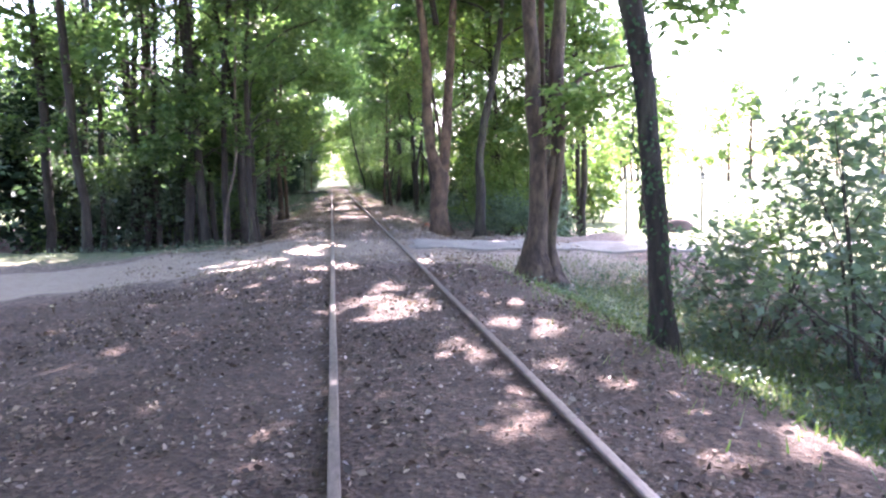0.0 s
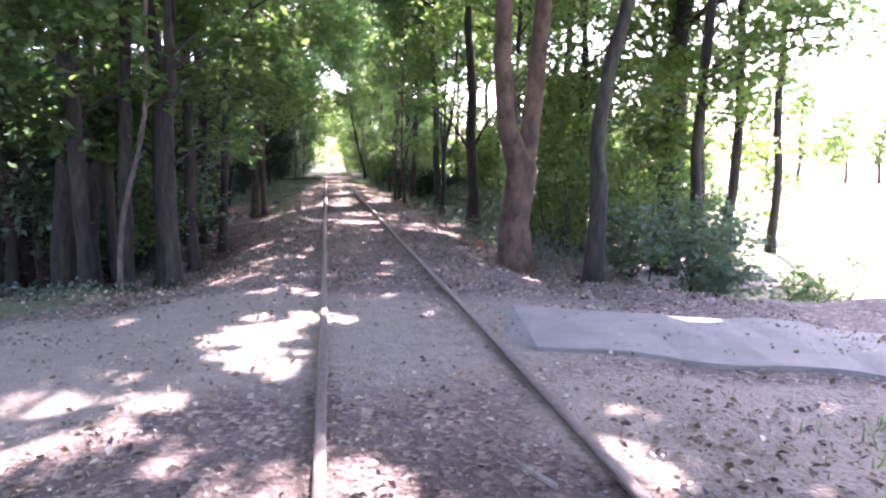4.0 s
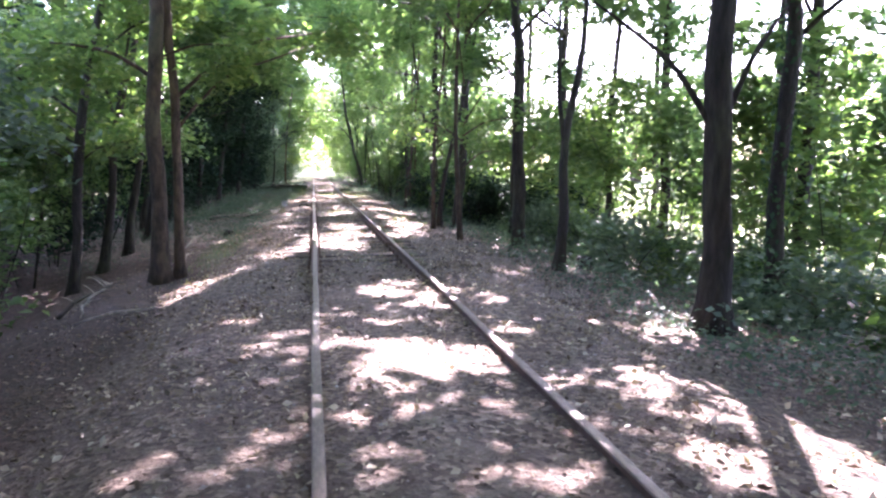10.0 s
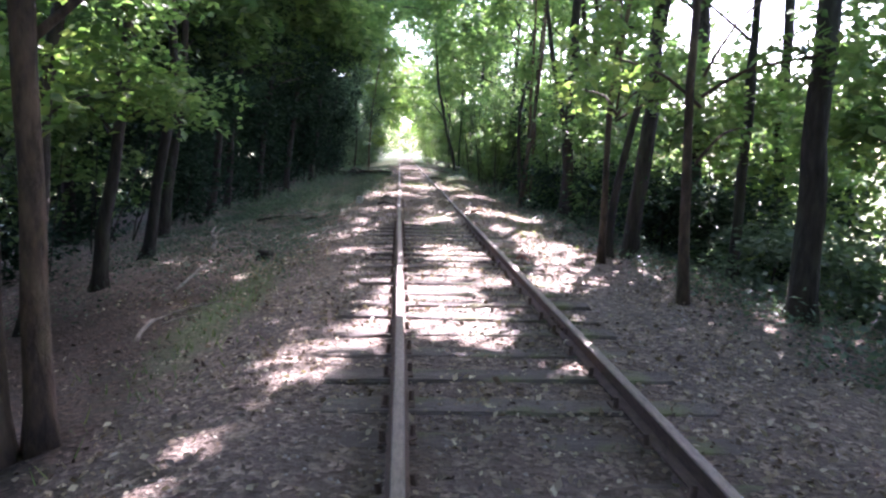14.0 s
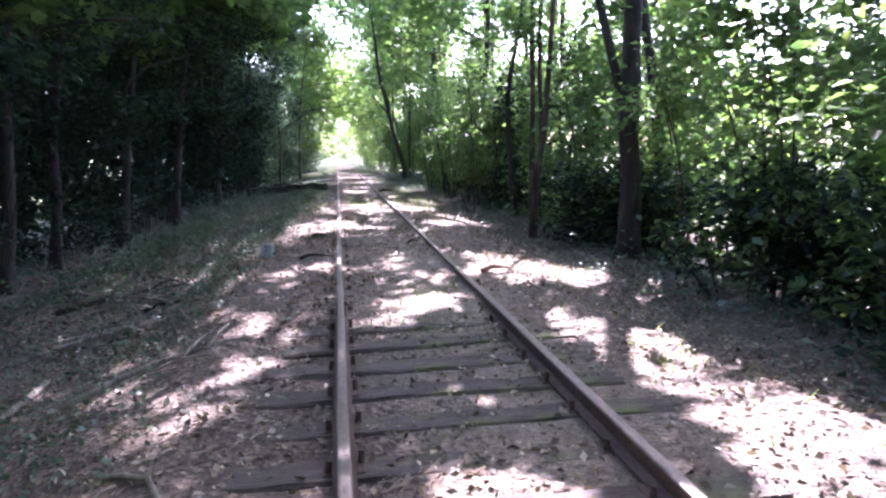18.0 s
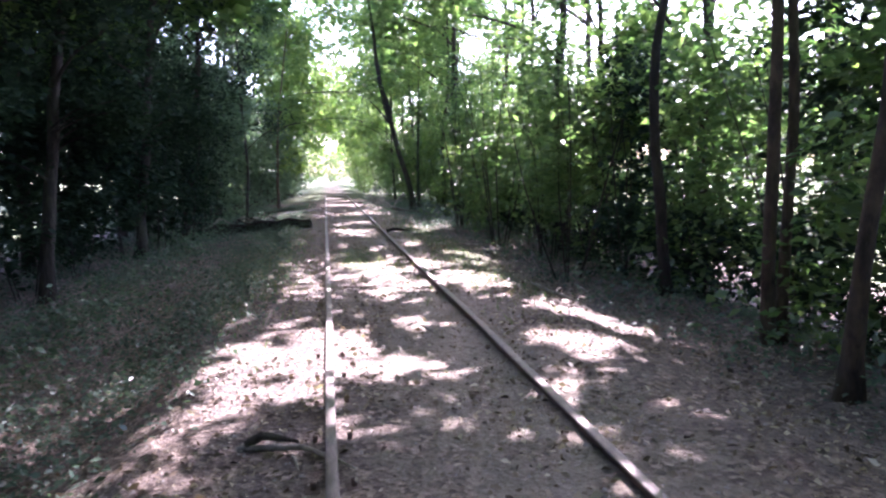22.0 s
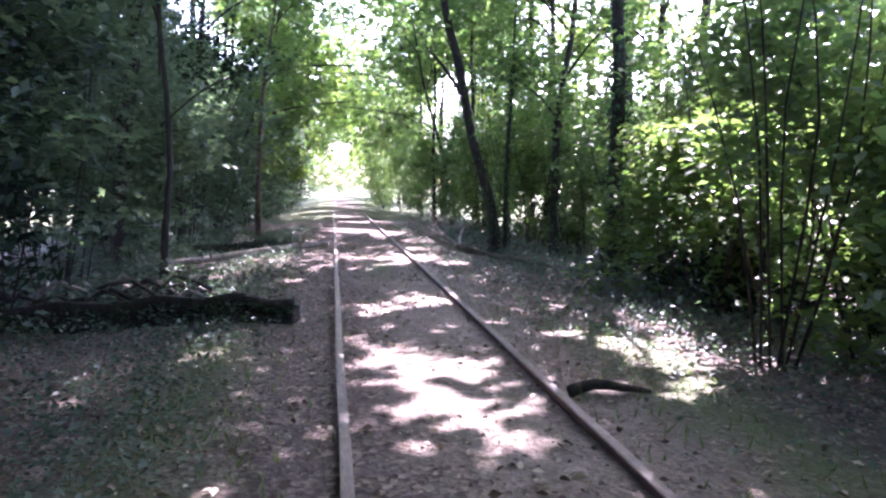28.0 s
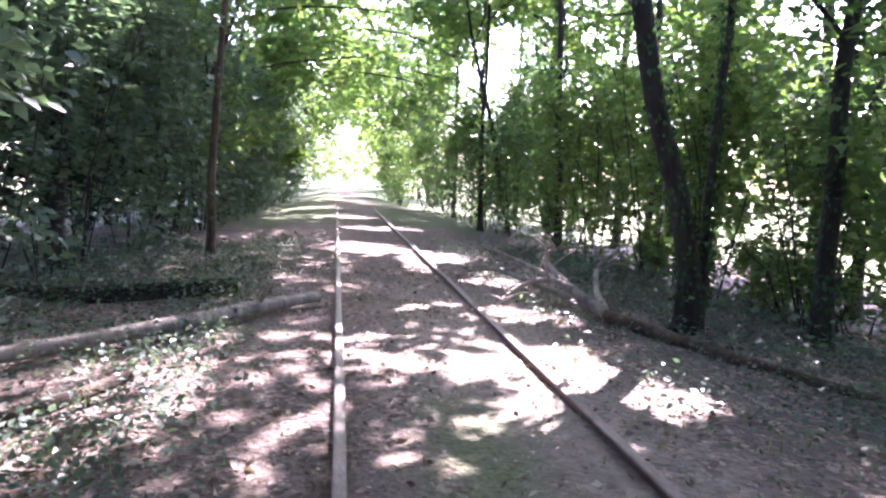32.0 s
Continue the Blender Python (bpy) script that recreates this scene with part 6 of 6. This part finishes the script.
def sticks():
    rng = random.Random(8)
    spots = [(-3.3, 36.5, 1.2), (-3.6, 31.0, 1.0), (-3.4, 26.0, 1.4), (-2.9, 43.6, 1.6), (-3.4, 44.6, 1.9), (-4.0, 45.2, 1.7), (-3.2, 46.5, 1.3), (-2.8, 47.8, 1.0), (2.45, 55.4, 1.1), (2.9, 62.0, 0.9),
             (-2.2, 63.5, 0.6), (0.4, 12.4, 0.4), (1.6, 11.0, 0.3), (1.5, 45.3, 0.5), (1.7, 48.0, 0.4), (-1.3, 51.0, 0.8), (-1.25, 47.1, 0.6), (0.3, 53.5, 0.4), (-1.6, 58.6, 0.5), (1.0, 28.5, 0.3), (-0.2, 24.6, 0.2), (-2.1, 42.0, 0.9)]
    for x, y, ln in spots:
        a = rng.uniform(0, 6.28)
        t = thing("dead_branch", (0, 0, 0), "thin grey dead branch lying on the ground", "branch", "dead branches")
        e = (x + math.cos(a) * ln, y + math.sin(a) * ln)
        m = (x + math.cos(a + 0.25) * ln * 0.5, y + math.sin(a + 0.25) * ln * 0.5)
        r = 0.012 + 0.012 * ln
        part_mesh("branch_stem", tube("branch_stem", (zg(x, y, 0.01), zg(*m, 0.05), zg(*e, 0.02)), (r, r * 0.8, r * 0.3), 6, 0.06), DEAD, t)
        for k in range(int(ln * 2)):
            f = rng.uniform(0.3, 0.9)
            b = a + rng.choice((-0.8, 0.8))
            s = (x + math.cos(a) * ln * f, y + math.sin(a) * ln * f)
            q = (s[0] + math.cos(b) * ln * 0.35, s[1] + math.sin(b) * ln * 0.35)
            part_mesh("twig", tube("twig", (zg(*s, 0.025), zg((s[0] + q[0]) / 2, (s[1] + q[1]) / 2, 0.07), zg(*q, 0.06)), (r * 0.5, r * 0.4, r * 0.2), 5, 0.05), DEAD, t)


sticks()


def lying_branch(ax, ay, bx, by, r, lift, mat, label, twigs=4):
    """One crooked branch on the ground from a to b, with side twigs."""
    rng = random.Random(int(ax * 37 + ay * 11))
    t = thing("dead_branch", (0, 0, 0), label, "branch", "dead branches")
    a, b = Vector(zg(ax, ay, r)), Vector(zg(bx, by, lift))
    side = Vector((by - ay, ax - bx, 0)) * 0.07
    pts = (a, a.lerp(b, 0.3) + side * rng.uniform(-1, 1) + Vector((0, 0, 0.05)), a.lerp(b, 0.65) + side * rng.uniform(-1, 1) + Vector((0, 0, 0.03)), b)
    part_mesh("branch_stem", tube("branch_stem", pts, (r, r * 0.85, r * 0.65, r * 0.3), 7, 0.1, 0, int(ay), 0.15), mat, t)
    for k in range(twigs if (b - a).length > 0.9 else 0):
        s = a.lerp(b, rng.uniform(0.3, 0.9)) + Vector((0, 0, 0.03))
        e = s + (b - a).normalized() * rng.uniform(0.1, 0.35) + side.normalized() * rng.choice((-1, 1)) * rng.uniform(0.12, 0.4) + Vector((0, 0, rng.uniform(0.0, 0.16)))
        part_mesh("twig", tube("twig", (s, s.lerp(e, 0.5) + Vector((0, 0, 0.03)), e), (r * 0.4, r * 0.3, r * 0.12), 5, 0.08, 0, k, 0.15), mat, t)


for line in ((-3.8, 39.2, -3.78, 41.5, 0.03, 0.05), (-4.2, 42.4, -4.5, 43.9, 0.045, 0.3), (-3.94, 32.4, -3.88, 33.7, 0.025, 0.16), (-3.7, 31.7, -4.3, 33.3, 0.02, 0.1),
             (-6.4, 51.6, -5.5, 50.7, 0.03, 0.06), (-4.66, 49.1, -2.8, 47.4, 0.028, 0.08), (-4.9, 49.6, -2.3, 45.3, 0.035, 0.1), (-3.6, 46.3, -3.2, 46.4, 0.02, 0.05), (3.12, 57.1, 2.73, 55.5, 0.014, 0.03)):
    lying_branch(*line, DEAD, "pale grey dead branch lying among ground ivy")
for line in ((-5.6, 52.2, -3.2, 49.0, 0.03, 0.1), (-3.2, 46.9, -2.5, 46.8, 0.03, 0.06), (-4.4, 47.4, -3.0, 48.6, 0.035, 0.12), (-1.34, 48.3, -0.86, 48.45, 0.03, 0.03), (-1.25, 51.0, -0.95, 51.0, 0.03, 0.03), (0.39, 49.6, 0.64, 49.8, 0.02, 0.02), (-4.2, 32.3, -3.9, 33.8, 0.03, 0.1)):
    lying_branch(*line, BARK_DARK, "dark rotten branch lying on the ground")
lying_branch(1.02, 46.5, 1.42, 46.58, 0.035, 0.05, CUT_RED, "short reddish-brown piece of rotten wood beside the rail", 0)
lying_branch(1.09, 40.2, 1.2, 39.85, 0.03, 0.04, CUT_RED, "short reddish-brown piece of rotten wood beside the rail", 0)
lying_branch(0.86, 65.1, 1.5, 65.14, 0.05, 0.02, BARK_DARK, "dark half-buried end of an old timber beside the rail", 0)


def dead_crown():
    """Bare branch work of the fallen log, beside the track."""
    rng = random.Random(5)
    t = thing("fallen_branch", (0, 0, 0), "bare pale fallen branch with twigs spread on the bank", "branch", "dead branches")
    foot = Vector(zg(2.15, 76.2, 0.1))
    boughs = (((1.75, 76.9, 0.34), (1.35, 77.0, 0.2), (1.05, 76.8, 0.02)), ((1.8, 77.0, 0.42), (1.75, 77.2, 0.62), (2.3, 77.5, 0.74)),
              ((1.9, 76.8, 0.3), (1.5, 77.3, 0.45), (1.1, 77.9, 0.62)), ((2.3, 76.9, 0.3), (2.5, 77.4, 0.5), (2.9, 77.8, 0.66)), ((1.7, 77.5, 0.2), (1.3, 78.2, 0.25), (0.95, 78.8, 0.1)))
    for k, line in enumerate(boughs):
        pts = [foot] + [Vector(zg(*p)) for p in line]
        bough = part_mesh("bough", tube("bough", pts, (0.05, 0.036, 0.026, 0.01), 8, 0.08, 0, k, 0.15), DEAD, t)
        for i in range(6):
            s = pts[1 + i % 2].lerp(pts[2 + i % 2], rng.uniform(0.1, 0.9))
            e = s + Vector((rng.uniform(-0.4, 0.4), rng.uniform(-0.3, 0.3), rng.uniform(-0.05, 0.34)))
            part_mesh("twig", tube("twig", (s, s.lerp(e, 0.5) + Vector((0.02, 0, 0.05)), e), (0.014, 0.01, 0.004), 5, 0.08, 0, i, 0.2), DEAD, bough)


dead_crown()


def rail_fastenings():
    """Screws and clip plates that stand out of the soil where the sleepers are buried."""
    k = 0
    for y in np.arange(46.0, 53.5, 0.63):
        for side in (-1, 1):
            t = thing("rail_fastening", (-0.7525 + side * 0.105, float(y), -0.1), "rusted clip plate with a screw beside the buried sleeper", "rail fastening", "rail fastenings")
            t.rotation_euler = (0, 0, 0.2 * math.sin(7 * y + side))
            part("clip_plate", box_bm(-0.045, 0.045, -0.05, 0.05, -0.05, 0.022, 0.008), RUST, t)
            part_mesh("screw", tube("screw", ((0, 0, 0.0), (0.004, 0.0, 0.03), (0.006, 0.003, 0.062)), (0.02, 0.016, 0.019), 7, 0.05, 0, k), RUST, t)
            k += 1


rail_fastenings()

# ---- loose cover ----
def scatter(n, x0, x1, y0, y1, weight):
    x, y = RNG.uniform(x0, x1, n), RNG.uniform(y0, y1, n)
    k = RNG.random(n) < weight(x, y)
    return x[k], y[k]


def flat_leaves(name, x, y, size, lift, mat, label, category, tilt=0.35):
    z = ground_z(x, y) + lift
    n = len(x)
    al = RNG.normal(0, 1, (n, 3)) * (1, 1, tilt * 0.6)
    nm = np.zeros((n, 3))
    nm[:, 2] = 1
    me = leaf_mesh(name, np.stack([x, y, z], 1), size, al, nm + RNG.normal(0, tilt, (n, 3)))
    me.materials.append(mat)
    tagged(new(name, me), label, category, kind="stuff")


def off_rail(x):
    return np.abs(np.abs(x) - 0.7525) > 0.055


def litter_weight(x, y):
    path = np.maximum(1 - smooth01(segment(x, y, -1.4, 16.2, -9.0, 10.2), 0.9, 2.3), 1 - smooth01(np.hypot(x * 0.75, y - 15.4), 1.6, 3.0))
    w = (0.55 + 0.45 * np.sin(2.3 * x + 0.8 * y) * np.sin(1.7 * y - x)) * (1 - 0.65 * path)
    w = w * (1 - 0.6 * bell(x, 0, 0.5) * smooth01(y, 18, 22) * (1 - smooth01(y, 29, 33)))
    w = w * (1 - 0.75 * smooth01(-x, 2.4, 3.2) * smooth01(y, 21, 26) * (1 - smooth01(y, 37, 41)))
    return w * off_rail(x) * (1 - 0.55 * smooth01(y, 50, 60))


lx, ly = scatter(330000, -4.6, 4.6, -2.0, 80.0, litter_weight)
# Leaves before the path take the darker brown that holds the shade.
in_shade = ly - 0.35 * np.minimum(lx, 0) + RNG.normal(0, 0.6, len(lx)) < 12.6
for k, mat, words in ((~in_shade, LITTER, "dry brown fallen leaves strewn over the forest floor"), (in_shade, LITTER_SHADED, "dark brown fallen leaves on the forest floor, darkened for shade")):
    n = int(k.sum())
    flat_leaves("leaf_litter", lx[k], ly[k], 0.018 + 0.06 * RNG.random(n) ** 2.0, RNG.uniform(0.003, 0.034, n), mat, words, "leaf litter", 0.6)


def cover_weight(x, y):
    left = smooth01(-x, 1.5 - 0.4 * smooth01(y, 50, 56), 2.6 - 0.5 * smooth01(y, 50, 56)) * (smooth01(y, 37, 44) * (0.55 + 0.4 * smooth01(y, 46, 52)) + 0.5 * bell(y, 18.5, 1.6) * smooth01(-x, 2.2, 4))
    right = 0.38 * smooth01(x, 0.9, 1.6) * smooth01(y, 62, 68) + smooth01(x, 2.3, 3.2) * (0.55 * smooth01(y, 20, 23) + 0.85 * (1 - smooth01(y, 12, 13)))
    return (left + right) * (0.6 + 0.4 * np.sin(1.9 * x + 1.2 * y) * np.sin(1.3 * y - 0.8 * x)) * off_rail(x) * (1 - bell(np.hypot(x + 1.85, y - 48.75), 0, 0.32))


cx, cy = scatter(850000, -7.5, 5.0, 0.0, 84.0, cover_weight)
flat_leaves("ground_ivy", cx, cy, 0.026 + 0.05 * RNG.random(len(cx)) ** 1.5, RNG.uniform(0.02, 0.2, len(cx)) * RNG.uniform(0.4, 1.2, len(cx)), COVER, "low dark green ivy and nettles covering the bank", "ground cover", 0.5)


def under_weight(x, y):
    w = smooth01(x, 2.5, 3.4) * (1 - smooth01(x, 4.6, 5.6)) * smooth01(y, 20, 23) * (0.5 + 0.5 * np.sin(1.1 * y + x) * np.sin(0.7 * y - 2 * x))
    return w + 0.5 * smooth01(-x, 3.0, 3.8) * smooth01(y, 45, 50)


ux, uy = scatter(70000, -5.5, 5.6, 19.0, 84.0, under_weight)
flat_leaves("undergrowth", ux, uy, RNG.uniform(0.06, 0.13, len(ux)), RNG.uniform(0.05, 0.6, len(ux)) * RNG.uniform(0.3, 1.0, len(ux)), LEAF_GREY, "low nettles and seedlings under the shrubs", "undergrowth", 0.5)


def grass():
    def weight(x, y):
        w = 2.2 * bell(x, 3.4, 1.0) * (1 - smooth01(y, 11, 13)) + 0.5 * bell(x, -2.7, 0.5) * bell(y, 38, 4) + 0.5 * bell(np.abs(x), 1.6, 0.6) * smooth01(y, 52, 57) * (1 - smooth01(y, 66, 74))
        w = w + 0.8 * bell(x, 0.0, 0.4) * (bell(y, 44.3, 0.35) + bell(y, 45.2, 0.3) + bell(y, 59.5, 1.5)) + 0.5 * bell(x, 1.9, 0.35) * bell(y, 44.5, 2.5) + 0.5 * bell(x, -2.4, 0.7) * smooth01(y, 70, 78)
        return w * off_rail(x)
    x, y = scatter(120000, -5, 6, -1, 84, weight)
    x2, y2 = scatter(26000, 1.9, 6.0, 2.0, 13.2, lambda a, b: bell(a, 3.5, 0.9) * (0.45 + 0.4 * np.sin(2.1 * a + 1.3 * b) * np.sin(1.7 * b)))
    x, y = np.concatenate([x, x2]), np.concatenate([y, y2])
    n = len(x)
    z = ground_z(x, y)
    h = RNG.uniform(0.04, 0.13, n) * (1 + 0.35 * (x > 2.5) * (y < 13))
    lean = RNG.normal(0, 0.45, (n, 2))
    a = RNG.uniform(0, 6.28, n)
    w = 0.008
    v = np.empty((n, 3, 3), np.float32)
    v[:, 0] = np.stack([x - np.cos(a) * w, y - np.sin(a) * w, z - 0.01], 1)
    v[:, 1] = np.stack([x + np.cos(a) * w, y + np.sin(a) * w, z - 0.01], 1)
    v[:, 2] = np.stack([x + lean[:, 0] * h, y + lean[:, 1] * h, z + h], 1)
    me = bpy.data.meshes.new("grass")
    me.vertices.add(n * 3)
    me.vertices.foreach_set("co", v.ravel())
    me.loops.add(n * 3)
    me.loops.foreach_set("vertex_index", np.arange(n * 3, dtype=np.int32))
    me.polygons.add(n)
    me.polygons.foreach_set("loop_start", np.arange(n, dtype=np.int32) * 3)
    me.update()
    me.materials.append(GRASS)
    tagged(new("grass", me), "short green grass in tufts along the track and ditch", "grass", kind="stuff")


grass()


def pebbles():
    def weight(x, y):
        return (0.25 + 0.6 * bell(np.abs(x), 0.95, 0.3)) * off_rail(x)
    x, y = scatter(26000, -2.3, 2.3, 0, 78, weight)
    n = len(x)
    z = ground_z(x, y)
    s = RNG.uniform(0.007, 0.022, n)
    dirs = np.array([(1, 0, 0), (0, 1, 0), (-1, 0, 0), (0, -1, 0), (0, 0, 0.8)], np.float32)
    ang = RNG.uniform(0, 6.28, n)
    c, q = np.cos(ang)[:, None], np.sin(ang)[:, None]
    dx, dy = dirs[None, :, 0] * c - dirs[None, :, 1] * q, dirs[None, :, 0] * q + dirs[None, :, 1] * c
    jit = RNG.uniform(0.7, 1.3, (n, 5))
    v = np.stack([x[:, None] + dx * s[:, None] * jit, y[:, None] + dy * s[:, None] * jit, z[:, None] - 0.003 + dirs[None, :, 2] * s[:, None] * jit], 2).astype(np.float32)
    me = bpy.data.meshes.new("pebbles")
    me.vertices.add(n * 5)
    me.vertices.foreach_set("co", v.ravel())
    b = np.arange(n, dtype=np.int32)[:, None] * 5
    tri = (b + np.array([0, 1, 4, 1, 2, 4, 2, 3, 4, 3, 0, 4], np.int32)[None]).ravel()
    me.loops.add(n * 12)
    me.loops.foreach_set("vertex_index", tri)
    me.polygons.add(n * 4)
    me.polygons.foreach_set("loop_start", np.arange(n * 4, dtype=np.int32) * 3)
    me.update()
    me.materials.append(BALLAST)
    tagged(new("gravel", me), "small grey gravel stones scattered along the rails", "gravel", kind="stuff")


pebbles()
